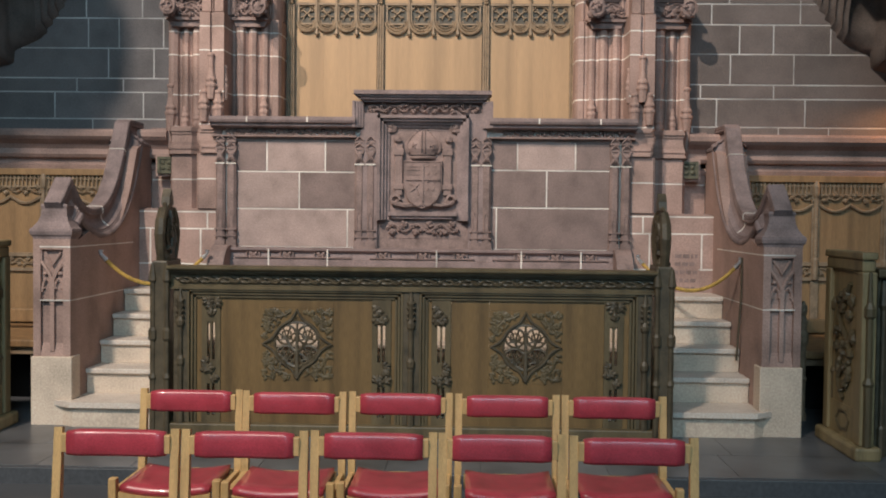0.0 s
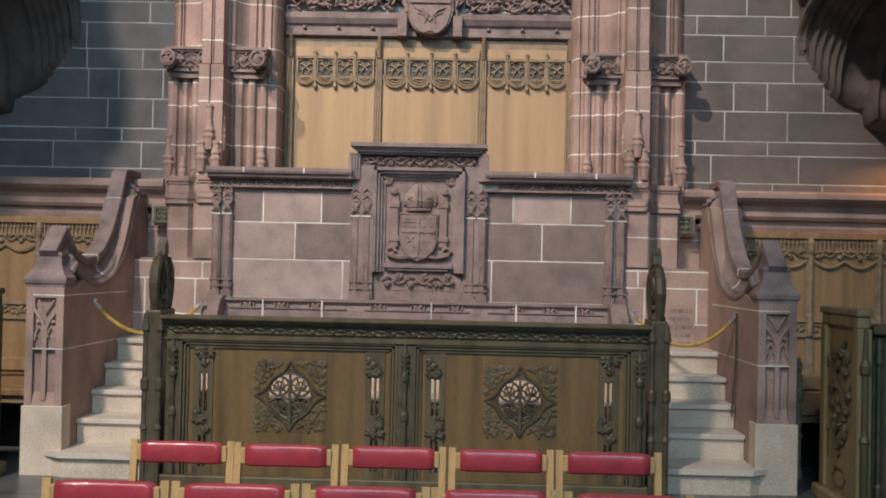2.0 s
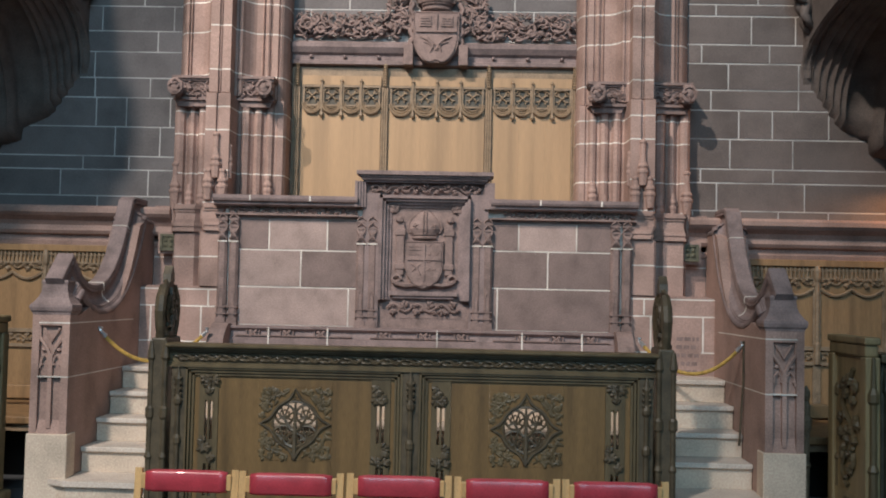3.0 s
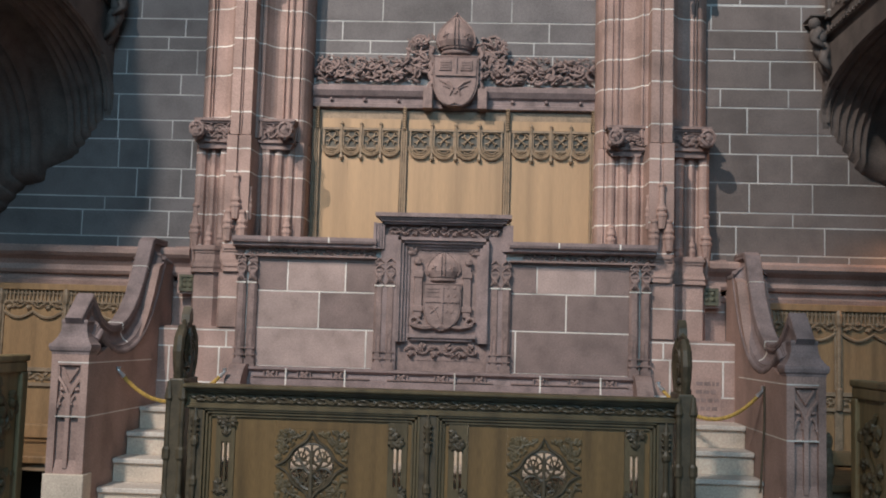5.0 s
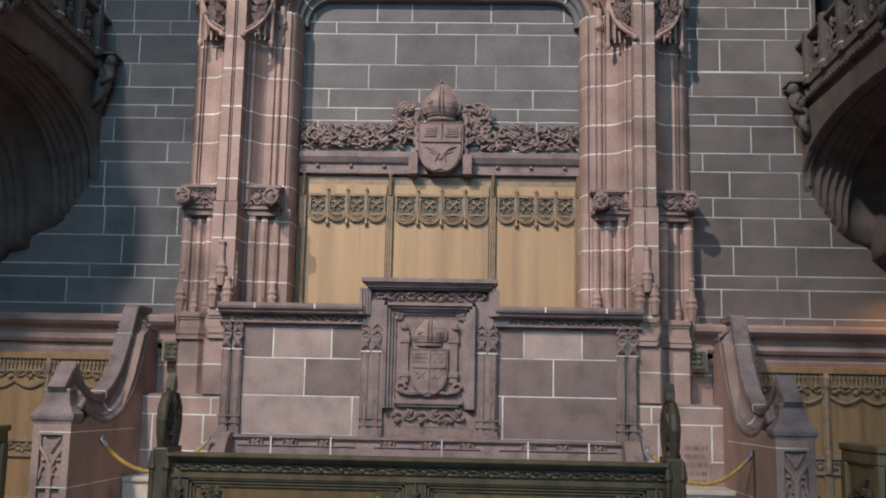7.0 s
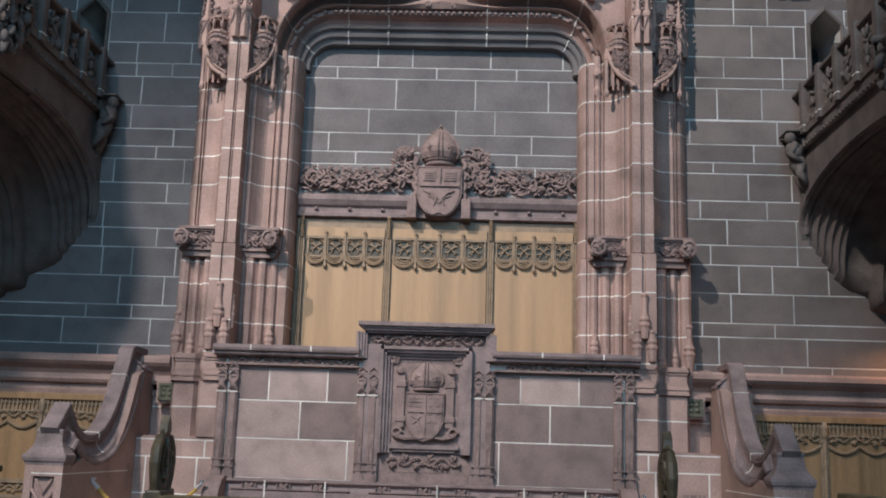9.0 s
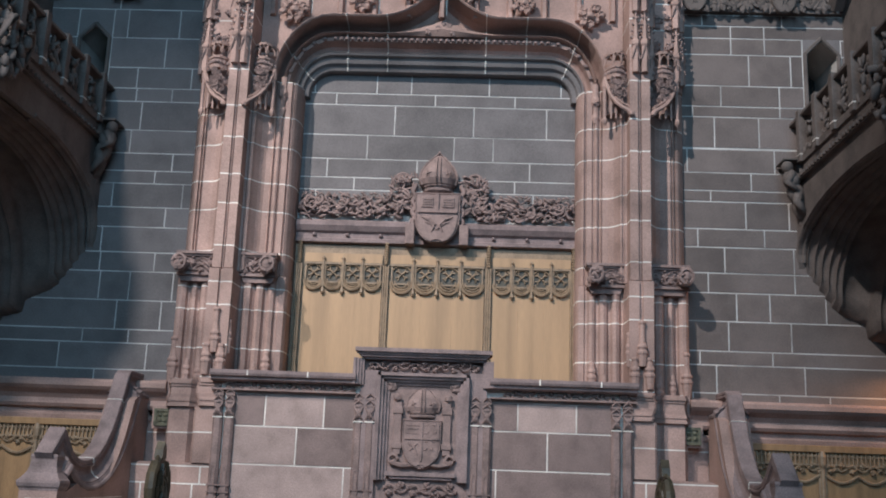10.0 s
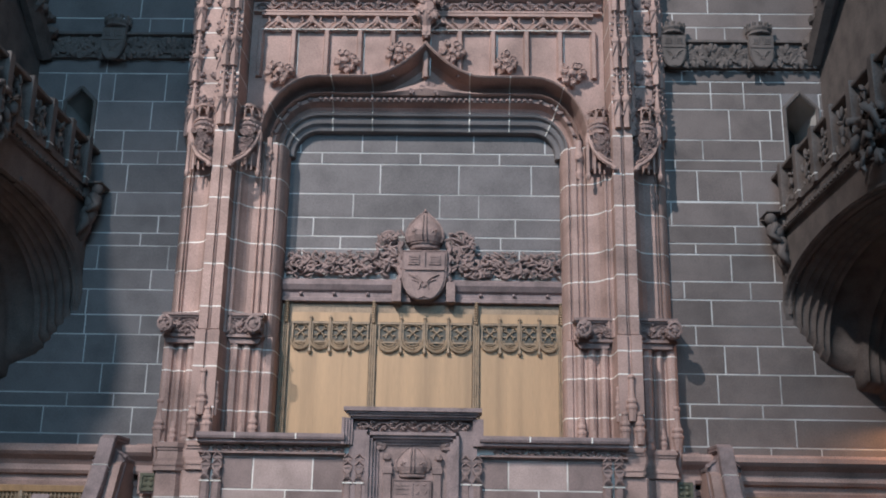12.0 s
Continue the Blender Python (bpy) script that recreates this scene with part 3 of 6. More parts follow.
def mitre(bm, cx, y, z, w, h, d):
    """A bulbous mitre rising to a point, with base band, middle band, jewels and small crockets along its edge."""
    prof = [(0.34, 0.0), (0.36, 0.06), (0.36, 0.15), (0.44, 0.19), (0.50, 0.32), (0.485, 0.46), (0.42, 0.60), (0.30, 0.75), (0.16, 0.88), (0.02, 1.0)]
    rings = []
    for f, t in prof:
        rings.append([bm.verts.new((cx - w * f * math.cos(k * math.pi / 12), y + 0.02 - (d * 1.3) * f / 0.5 * math.sin(k * math.pi / 12), z + h * t)) for k in range(13)])
    for p, q in zip(rings, rings[1:]):
        for k in range(12):
            bm.faces.new((p[k], p[k + 1], q[k + 1], q[k]))
        bm.faces.new((p[0], q[0], q[12], p[12]))
    bm.faces.new(rings[0])
    for t0, r in ((0.16, 0.012), (0.05, 0.012)):
        f = 0.37 if t0 > 0.1 else 0.36
        tube(bm, [(cx - w * f * math.cos(k * math.pi / 12), y + 0.015 - (d * 1.33) * f / 0.5 * math.sin(k * math.pi / 12), z + h * t0) for k in range(13)], r, 5)
    # raised bands up the middle, and jewels either side
    for o in (-0.055, 0.055):
        tube(bm, [(cx + w * o * (1 - 0.4 * t), y + 0.012 - (d * 1.33) * f / 0.5, z + h * t) for f, t in prof[3:9]], 0.008, 4)
    # rims up both edges, and a worked flower on each half
    for k in (-1, 1):
        tube(bm, [(cx + k * w * f * 0.93, y + 0.012 - d * 1.3 * f / 0.5 * 0.40, z + h * t) for f, t in prof[3:]], w * 0.03, 5)
        for i in range(12):
            f0 = 3.3 + i * 0.5
            j = min(int(f0), len(prof) - 2)
            e = f0 - j
            f, t = prof[j][0] + (prof[j + 1][0] - prof[j][0]) * e, prof[j][1] + (prof[j + 1][1] - prof[j][1]) * e
            blob(bm, (cx + k * w * f, y - 0.01, z + h * t), (w * 0.022, 0.012, w * 0.024))
        for q in range(4):
            a = q * math.pi / 2 + 0.4
            tube(bm, [(cx + k * w * 0.25, y + 0.012 - d * 1.12, z + h * 0.42), (cx + k * w * 0.25 + w * 0.08 * math.cos(a), y + 0.014 - d * 1.12, z + h * (0.42 + 0.1 * math.sin(a)))], w * 0.018, 4)
    blob(bm, (cx, y - 0.015, z + h * 1.02), (w * 0.035, 0.016, w * 0.045))


bm = B()
shield(bm, -0.01, 9.0, 2.18, 0.34, 0.40, 0.06, quartered=True)
part("shield", bm, CARVED, throne, "quartered stone shield")
bm = B()
mitre(bm, -0.01, 9.0, 2.2, 0.32, 0.28, 0.08)
part("mitre", bm, CARVED, throne, "carved stone mitre above the shield")
for s in (-1, 1):
    bm = B()
    cx = -0.01 + s * 0.215
    box(bm, cx - 0.035, cx + 0.035, 8.955, 9.0, 1.88, 2.34, bevel=0.008)
    box(bm, cx - 0.045, cx + 0.045, 8.945, 9.0, 2.23, 2.29, bevel=0.006)
    box(bm, cx - 0.045, cx + 0.045, 8.945, 9.0, 1.93, 1.98, bevel=0.006)
    blob(bm, (cx + s * 0.01, 8.95, 2.37), (0.04, 0.03, 0.04))
    tube(bm, [(cx + s * 0.03 + 0.045 * math.cos(a) * (1 - a / 12), 8.95, 1.84 + 0.045 * math.sin(a) * (1 - a / 12)) for a in [k * 0.8 for k in range(9)]], 0.018, 5)
    tube(bm, [(-0.01 + s * x, 8.955, z) for x, z in ((0.25, 1.81), (0.16, 1.79), (0.08, 1.80), (0.0, 1.775))], 0.02, 5)
    leaf(bm, (-0.01 + s * 0.25, 8.99, 2.45), 0.13, 1.57 - s * 0.8, 0.035, random.Random(3))
    part("scroll_supporter", bm, CARVED, throne)
bm = B()
box(bm, X0 + 0.1, X1 - 0.1, 8.93, 9.0, 1.70, 1.735)
box(bm, X0 + 0.13, X1 - 0.13, 8.95, 9.0, 1.675, 1.70)
part("panel_ledge", bm, MOULD, throne)
bm = B()
vine(bm, X0 + 0.08, X1 - 0.08, 8.99, 1.535, 1.65, 0.11, 0.04, 33)
part("panel_vine", bm, CARVED, throne)

# twinned colonnettes with crocketed heads
for c in (-1.755, -0.52, 0.50, 1.72):
    for k in (-0.05, 0.05):
        x = c + k
        bm = B()
        prism(bm, [(x - 0.042, 8.99), (x - 0.042, 8.965), (x - 0.022, 8.94), (x + 0.022, 8.94), (x + 0.042, 8.965), (x + 0.042, 8.99)], "z", 1.47, 2.14)
        for z0, z1, g in ((1.40, 1.43, 0.008), (1.43, 1.47, 0.002), (1.50, 1.512, 0.006), (1.56, 1.572, 0.006)):
            box(bm, x - 0.042 - g, x + 0.042 + g, 8.938 - g, 9.0, z0, z1)
        # sunk lancet at the foot
        for d in (-1, 1):
            tube(bm, [(x + d * 0.016, 8.938, 1.575), (x + d * 0.016, 8.938, 1.68), (x + d * 0.009, 8.938, 1.71), (x, 8.937, 1.735)], 0.005, 4)
        box(bm, x - 0.036, x + 0.036, 8.97, 9.05, 1.4, 2.38)
        part("colonnette", bm, CARVED, throne)
        part("joint", boxed(x - 0.043, x + 0.043, 8.937, 8.985, 2.141, 2.152), MORTAR, throne, "pale mortar joint")
        bm = B()
        # gabled head: crossed leaves, two stepped gablets, a cap
        for d in (-1, 1):
            tube(bm, [(x - d * 0.036, 8.945, 2.165), (x - d * 0.012, 8.93, 2.20), (x + d * 0.02, 8.932, 2.235), (x + d * 0.036, 8.95, 2.27)], 0.0095, 5)
        blob(bm, (x, 8.94, 2.215), (0.03, 0.018, 0.045))
        for z in (2.275, 2.335):
            box(bm, x - 0.042, x + 0.042, 8.945, 9.0, z, z + 0.018)
            for d in (-1, 1):
                tube(bm, [(x + d * 0.036, 8.945, z + 0.02), (x, 8.935, z + 0.055)], 0.008, 4)
        box(bm, x - 0.03, x + 0.03, 8.955, 9.0, 2.16, 2.39)
        part("gabled_head", bm, CARVED, throne)

# base: moulded ledge with square flowers, and arm scrolls
bm = B()
moulding(bm, [(0.10, 1.245), (0.10, 1.30), (0.07, 1.31), (0.05, 1.36), (0.07, 1.375), (0.09, 1.385), (0.09, 1.40), (0.03, 1.41)], -1.84, 1.80, 8.99)
part("base_moulding", bm, MOULD, throne)
for c in (-1.5, -1.2, -0.9, -0.35, 0.0, 0.33, 0.86, 1.16, 1.46):
    bm = B()
    for a in (0.785, 2.356, 3.927, 5.498):
        blob(bm, (c + 0.026 * math.cos(a), 8.915, 1.342 + 0.018 * math.sin(a)), (0.026, 0.02, 0.017), 1, Matrix.Rotation(-a, 4, "Y"))
    blob(bm, (c, 8.905, 1.342), (0.014, 0.014, 0.012))
    box(bm, c - 0.062, c - 0.052, 8.90, 8.95, 1.315, 1.37)
    box(bm, c + 0.052, c + 0.062, 8.90, 8.95, 1.315, 1.37)
    part("square_flower", bm, CARVED, throne)
for a, b in ((-1.66, -0.63), (-0.47, 0.45), (0.61, 1.62)):
    part("ledge_fillet", boxed(a, b, 8.897, 8.94, 1.318, 1.328), CARVED, throne)
for s, x in ((-1, -1.84), (1, 1.80)):
    bm = B()
    prof = [(9.0, 1.06), (8.62, 1.06), (8.62, 1.2), (8.66, 1.30), (8.74, 1.38), (8.82, 1.42), (9.0, 1.43)]
    prism(bm, prof, "x", *sorted((x, x - s * 0.14)))
    part("arm", bm, CARVED, throne)
bm = boxed(-1.7, 1.66, 8.56, 8.99, 1.06, 1.22, bevel=0.02)
part("seat_ledge", bm, PINK, throne)
T_LEFT = [(2.08, 2.36, (-1.4, -0.88)), (1.75, 2.08, (-1.11,)), (1.41, 1.75, (-0.68,))]
T_RIGHT = [(2.11, 2.36, (0.82, 1.33)), (1.78, 2.11, (1.08,)), (1.41, 1.78, (0.64,))]

for x in (-1.55, -1.02, 1.0, 1.53):
    part("joint", boxed(x - 0.006, x + 0.006, 8.848, 8.9, 2.505, 2.553), MORTAR, throne, "pale mortar joint")
for x in (-1.36, -0.84, 0.12, 0.86, 1.38):
    part("joint", boxed(x - 0.006, x + 0.006, 8.888, 8.93, 1.248, 1.398), MORTAR, throne, "pale mortar joint")

# ---------- honey oak panelling and carved beam within the niche ----------
panelling = thing("niche_panelling", "honey-coloured oak panelling in three bays with carved cresting", "panelling", at=(0.43 * 0.0132, 0, 1.70 * 0.0132))
panelling.scale = (0.9868, 0.9868, 0.9868)
part("back_board", boxed(-1.385, 1.385, 9.84, 10.0, 2.3, 3.92), GOLDC, panelling)
for x0, x1 in ((-1.28, -0.51), (-0.43, 0.50), (0.58, 1.345)):
    n = 3
    for i in range(n):
        a, b = x0 + (x1 - x0) * i / n, x0 + (x1 - x0) * (i + 1) / n
        block("board", a + 0.0003, b - 0.0003, 9.825, 9.845, 2.3, 3.50, GOLD, panelling)
    # dark strip added so the pierced lights look shaded
    part("cresting_shade_strip", boxed(x0, x1, 9.832, 9.839, 3.50, 3.72), OLIVEC, panelling, "dark strip standing for shade behind the pierced cresting")
    k = 4
    w = (x1 - x0) / k
    for i in range(k):
        c = x0 + w * (i + .5)
        bm = B()
        tube(bm, arc((c, 3.555), w * 0.47, 180, 360, 10, 9.80), 0.014, 5)
        tube(bm, arc((c, 3.565), w * 0.39, 180, 360, 8, 9.81), 0.009, 5)
        tube(bm, arc((c, 3.572), w * 0.30, 180, 360, 8, 9.815), 0.007, 5)
        for d in (-1, 1):
            box(bm, c + d * w * 0.42 - 0.008, c + d * w * 0.42 + 0.008, 9.805, 9.835, 3.55, 3.715)
            tube(bm, [(c + d * w * 0.42, 9.815, 3.665), (c + d * w * 0.25, 9.815, 3.70), (c, 9.815, 3.712)], 0.008, 4)
        for q in range(4):
            a = q * math.pi / 2 + math.pi / 4
            e = (c + 0.055 * math.cos(a), 3.632 + 0.05 * math.sin(a))
            blob(bm, ((c + e[0]) / 2, 9.818, (3.632 + e[1]) / 2), (0.036, 0.012, 0.011), 1, Matrix.Rotation(-a, 4, "Y"))
            for f in (-0.7, 0.7):
                blob(bm, (e[0] + 0.012 * math.cos(a + f * 2), 9.82, e[1] + 0.012 * math.sin(a + f * 2)), (0.018, 0.010, 0.009), 1, Matrix.Rotation(-a - f, 4, "Y"))
        blob(bm, (c, 9.81, 3.632), (0.014, 0.014, 0.014))
        part("cresting_light", bm, GOLDC, panelling)
        if i:
            bm = B()
            lathe(bm, [(0.010, 3.42), (0.022, 3.44), (0.012, 3.48), (0.012, 3.76), (0.02, 3.775), (0.004, 3.80)], (x0 + w * i, 9.80, 0), 6)
            part("pendant", bm, GOLDC, panelling)
    bm = B()
    box(bm, x0, x1, 9.80, 9.84, 3.715, 3.735)
    box(bm, x0, x1, 9.81, 9.84, 3.53, 3.545)
    part("cresting_rail", bm, GOLDC, panelling)
    part("upper_rail", boxed(x0, x1, 9.815, 9.84, 3.74, 3.83), GOLD, panelling)
for x in (-1.33, -0.47, 0.54, 1.37):
    bm = B()
    for d in (-0.022, 0.0, 0.022):
        lathe(bm, [(0.011, 2.3), (0.011, 3.72)], (x + d, 9.80, 0), 6)
    for i in range(9):
        lathe(bm, [(0.014, 3.72 + i * .025), (0.024, 3.732 + i * .025), (0.014, 3.744 + i * .025)], (x, 9.79, 0), 6)
    part("mullion", bm, GOLDC, panelling)

beam = thing("carved_beam", "carved sandstone beam with foliage, central shield and mitre", "beam", at=(0.43 * 0.0132, 0, 1.70 * 0.0132))
beam.scale = (0.9868, 0.9868, 0.9868)
bm = B()
moulding(bm, [(0.0, 3.93), (0.035, 3.94), (0.035, 3.975), (0.015, 3.985), (0.015, 4.03), (0.045, 4.05), (0.075, 4.10), (0.075, 4.14), (0.02, 4.17)], -1.385, 1.385, 9.82)
part("string", bm, MOULD, beam)
for x in (-1.2, -0.87, -0.54, 0.58, 0.91, 1.24):
    bm = B()
    blob(bm, (x, 9.79, 4.012), (0.022, 0.03, 0.022))
    part("boss", bm, MOULD, beam)
part("backing", boxed(-1.385, 1.385, 9.86, 10.0, 3.93, 4.40), CARVED, beam)
for x0, x1, seed in ((-1.37, -0.33, 41), (0.37, 1.37, 43)):
    rng = random.Random(seed)
    bm = B()
    for k in range(6):
        ph, am, zc = rng.uniform(0, 6.28), rng.uniform(0.05, 0.10), rng.uniform(4.27, 4.34)
        n = 40
        tube(bm, [(x0 + (x1 - x0) * i / n, 9.80 - 0.035 * math.sin(i * 0.9 + k), zc + am * math.sin(ph + i * 0.42 + 0.25 * math.sin(i * 0.5 + k))) for i in range(n + 1)], [0.013 + 0.006 * math.sin(i * 1.7 + k) for i in range(n + 1)], 5)
    for i in range(30):
        x, z, a, r, d = rng.uniform(x0 + 0.06, x1 - 0.06), rng.uniform(4.22, 4.40), rng.uniform(0, 6.28), rng.uniform(0.03, 0.06), rng.choice((-0.7, 0.7))
        tube(bm, [(x + r * math.cos(a + d * k) * (1 - k / 11), 9.765 - 0.01 * math.sin(k), z + r * math.sin(a + d * k) * (1 - k / 11)) for k in range(8)], [0.006, 0.011, 0.014, 0.015, 0.014, 0.012, 0.01, 0.008], 5)
    for i in range(45):
        x, z = rng.uniform(x0 + 0.04, x1 - 0.04), rng.uniform(4.19, 4.43)
        a = rng.choice((-1, 1)) * rng.uniform(0.1, 0.9)
        blob(bm, (x, 9.79 - rng.uniform(0, 0.05), z), (rng.uniform(0.035, 0.06), 0.016, rng.uniform(0.009, 0.014)), 1, Matrix.Rotation(a, 4, "Y"))
    for i in range(26):
        x = x0 + (x1 - x0) * (i + rng.random()) / 26
        blob(bm, (x, 9.81, rng.uniform(4.41, 4.46)), (0.028, 0.015, 0.012), 1, Matrix.Rotation(rng.uniform(-1.2, 1.2), 4, "Y"))
    part("foliage", bm, CARVED, beam, smooth=True)
bm = B()
shield(bm, 0.02, 9.78, 4.44, 0.45, 0.50, 0.10)
part("shield", bm, CARVED, beam)
bm = B()
mitre(bm, 0.015, 9.80, 4.46, 0.40, 0.42, 0.14)
part("mitre", bm, CARVED, beam)
bm = B()
rng = random.Random(8)
for s in (-1, 1):
    for i in range(60):
        a, r = rng.uniform(-1.0, 1.5), rng.uniform(0.22, 0.48)
        c = (0.02 + s * r, 9.78 - rng.uniform(0, 0.05), 4.42 + 0.24 * math.sin(a) * (1.15 - r))
        blob(bm, c, (rng.uniform(0.035, 0.06), 0.018, rng.uniform(0.011, 0.017)), 1, Matrix.Rotation(rng.uniform(0, 3.1), 4, "Y"))
    for k in range(4):
        b, r = 4.28 + 0.07 * k, 0.05 + 0.008 * k
        tube(bm, [(0.02 + s * (0.26 + 0.03 * e + 0.03 * math.sin(e + k)), 9.755, b + 0.02 * e - 0.008 * e * e * (k % 2)) for e in range(5)], 0.014, 5)
        tube(bm, [(0.02 + s * (0.40 + r * math.cos(e)), 9.76, b + r * math.sin(e)) for e in [q * 0.7 + k for q in range(7)]], 0.013, 5)
    tube(bm, [(0.02 + s * (0.24 + 0.012 * math.sin(i * 1.3)), 9.73, 4.12 + i * 0.022) for i in range(20)], 0.025, 6)
    tube(bm, [(0.02 + s * (0.36 + 0.07 * math.cos(a)), 9.78, 4.60 + 0.06 * math.sin(a)) for a in [k * 0.7 for k in range(9)]], 0.02, 5)
    box(bm, *sorted((0.02 + s * 0.22, 0.02 + s * 0.31)), 9.68, 9.85, 3.92, 4.12, bevel=0.006)
part("mantling", bm, CARVED, beam)
C_COURSES = [(5.478, 6.45, (-1.276, -0.645, -0.294, 0.496, 1.221)), (5.355, 5.478, (-1.052, -0.047, 0.759)), (5.034, 5.355, (-0.448, 0.348, 1.08)), (4.782, 5.034, (-0.713, 0.159, 0.551)), (4.587, 4.782, (-1.105, -0.204, 0.919)), (4.458, 4.587, (-0.826, 0.773)), (4.2, 4.458, (-1.202, 0.958))]

# ---------- great arch with its ogee hood and panelled head ----------
arch = thing("great_arch", "moulded sandstone arch with ogee hood, crockets and panelled head", "arch")
HW, RC, TOP = 1.367, 0.29, 5.725


def arch_path(g, bump=0.0, foot=5.40, n=8):
    wide = 0.62 * g if g > 0 else g
    pts = [(-(HW + wide), foot)]
    for i in range(n + 1):
        a = math.pi - i / n * math.pi / 2
        pts.append((-(HW - RC) + (RC + wide) * math.cos(a), TOP - RC + (RC + g) * math.sin(a)))
    flat = []
    for i in range(1, 24):
        x = -(HW - RC) + i / 24 * (HW - RC)
        flat.append((x, TOP + g + bump * max(0.0, 1 - abs(x) / 0.60) ** 1.9))
    mid = [(0.0, TOP + g + bump)]
    left = pts + flat
    return left + mid + [(-x, z) for x, z in left[::-1]]


def band(bm, rings):
    """Skin between arch lines: rings of (path, y)."""
    rows = [[bm.verts.new((x, y, z)) for x, z in path] for path, y in rings]
    for a, b in zip(rows, rows[1:]):
        for i in range(len(a) - 1):
            bm.faces.new((a[i], a[i + 1], b[i + 1], b[i]))


for g, b, y0, y1 in ((-0.05, 0.0, 9.66, 9.7185), (0.44, 0.39, 9.44, 9.639)):
    bm = B()
    line = arch_path(g, b)
    e = 1.805
    prism(bm, line + [(e, 5.40), (e, 7.6), (-e, 7.6), (-e, 5.40)], "y", y0, y1)
    # the inner ring takes darker grey to carry the reveal's shade
    part("spandrel_wall", bm, GREY if g < 0 else PINK, arch)
bm = B()
band(bm, [(arch_path(-0.05), 9.659), (arch_path(-0.04), 9.635), (arch_path(0.0), 9.62), (arch_path(0.02), 9.585), (arch_path(0.05), 9.575), (arch_path(0.06), 9.60), (arch_path(0.085), 9.60), (arch_path(0.10), 9.56), (arch_path(0.12), 9.55)])
# shade of the shallow reveal is put into this grey
part("inner_order", bm, GREY, arch, "inner order in darker grey for the reveal's shade")
bm = B()
band(bm, [(arch_path(0.12), 9.55), (arch_path(0.135), 9.60), (arch_path(0.165), 9.615), (arch_path(0.195), 9.59), (arch_path(0.215), 9.53), (arch_path(0.225), 9.50), (arch_path(0.265), 9.50), (arch_path(0.275), 9.52)])
part("inner_moulding", bm, PINK, arch)
bm = B()
path = arch_path(0.245)
for k in range(1, 50):
    f = k / 50 * (len(path) - 1)
    i = int(f)
    p = (path[i][0] + (path[i + 1][0] - path[i][0]) * (f - i), path[i][1] + (path[i + 1][1] - path[i][1]) * (f - i))
    blob(bm, (p[0], 9.488, p[1]), (0.027, 0.024, 0.021))
    tube(bm, [(p[0] + 0.03 * math.cos(a), 9.49, p[1] + 0.024 * math.sin(a)) for a in (0.6, 1.6, 2.6)], 0.006, 4)
tagged(part("bead_course", bm, CARVED, arch), kind="stuff")
bm = B()
band(bm, [(arch_path(0.275), 9.52), (arch_path(0.28), 9.46), (arch_path(0.29, 0.06), 9.43), (arch_path(0.305, 0.13), 9.45), (arch_path(0.31, 0.19), 9.55), (arch_path(0.33, 0.26), 9.615), (arch_path(0.36, 0.31), 9.61), (arch_path(0.385, 0.34), 9.52), (arch_path(0.395, 0.35), 9.39), (arch_path(0.405, 0.36), 9.30), (arch_path(0.42, 0.37), 9.285), (arch_path(0.432, 0.375), 9.30), (arch_path(0.48, 0.40), 9.45)])
hood = part("ogee_hood", bm, PINK, arch)
for s in (-1, 1):
    bm = B()
    lathe(bm, [(0.02, 5.10), (0.035, 5.16), (0.022, 5.20), (0.024, 5.26), (0.04, 5.29), (0.045, 5.34), (0.03, 5.38), (0.03, 5.50)], (s * 1.53, 9.40, 0), 8)
    for i in range(6):
        blob(bm, (s * 1.53 + 0.03 * math.cos(i * 1.05), 9.39 - 0.03 * abs(math.sin(i * 1.05)), 5.30 + 0.02 * (i % 2)), (0.018, 0.018, 0.022))
    part("jamb_capital", bm, PINK, arch)
# pale joints across the hood
for k in (4, 12, 21, 43, 52, 60):
    bm = B()
    tube(bm, [(arch_path(g, b)[k][0], y - 0.002, arch_path(g, b)[k][1]) for g, b, y in ((-0.04, 0, 9.635), (0.0, 0, 9.62), (0.02, 0, 9.585), (0.05, 0, 9.575), (0.085, 0, 9.60), (0.12, 0, 9.55), (0.165, 0, 9.615), (0.215, 0, 9.53), (0.225, 0, 9.50), (0.28, 0, 9.46), (0.305, 0.13, 9.45), (0.31, 0.19, 9.55), (0.33, 0.26, 9.615), (0.36, 0.31, 9.61), (0.385, 0.34, 9.52), (0.405, 0.36, 9.30), (0.42, 0.37, 9.285))], 0.007, 4)
    part("joint", bm, MORTAR, hood)


def crocket(parent, c, size, seed, material=None):
    """A bunch of curled leaves standing off the moulding."""
    rng = random.Random(seed)
    bm = B()
    for i in range(9):
        a = i / 9 * math.tau + rng.uniform(-0.2, 0.2)
        r = size * rng.uniform(0.25, 0.5)
        q = (c[0] + r * math.cos(a), c[1] - rng.uniform(0, 0.04), c[2] + r * math.sin(a) * 0.8)
        blob(bm, q, (size * 0.22, 0.035, size * 0.14), 1, Matrix.Rotation(-a, 4, "Y"))
        tube(bm, [(q[0] + 0.03 * math.cos(b), q[1] - 0.03, q[2] + 0.03 * math.sin(b)) for b in [a + k for k in range(5)]], size * 0.05, 4)
    blob(bm, (c[0], c[1] - 0.04, c[2]), (size * 0.2, 0.04, size * 0.18))
    return part("crocket", bm, material or PINK, parent)


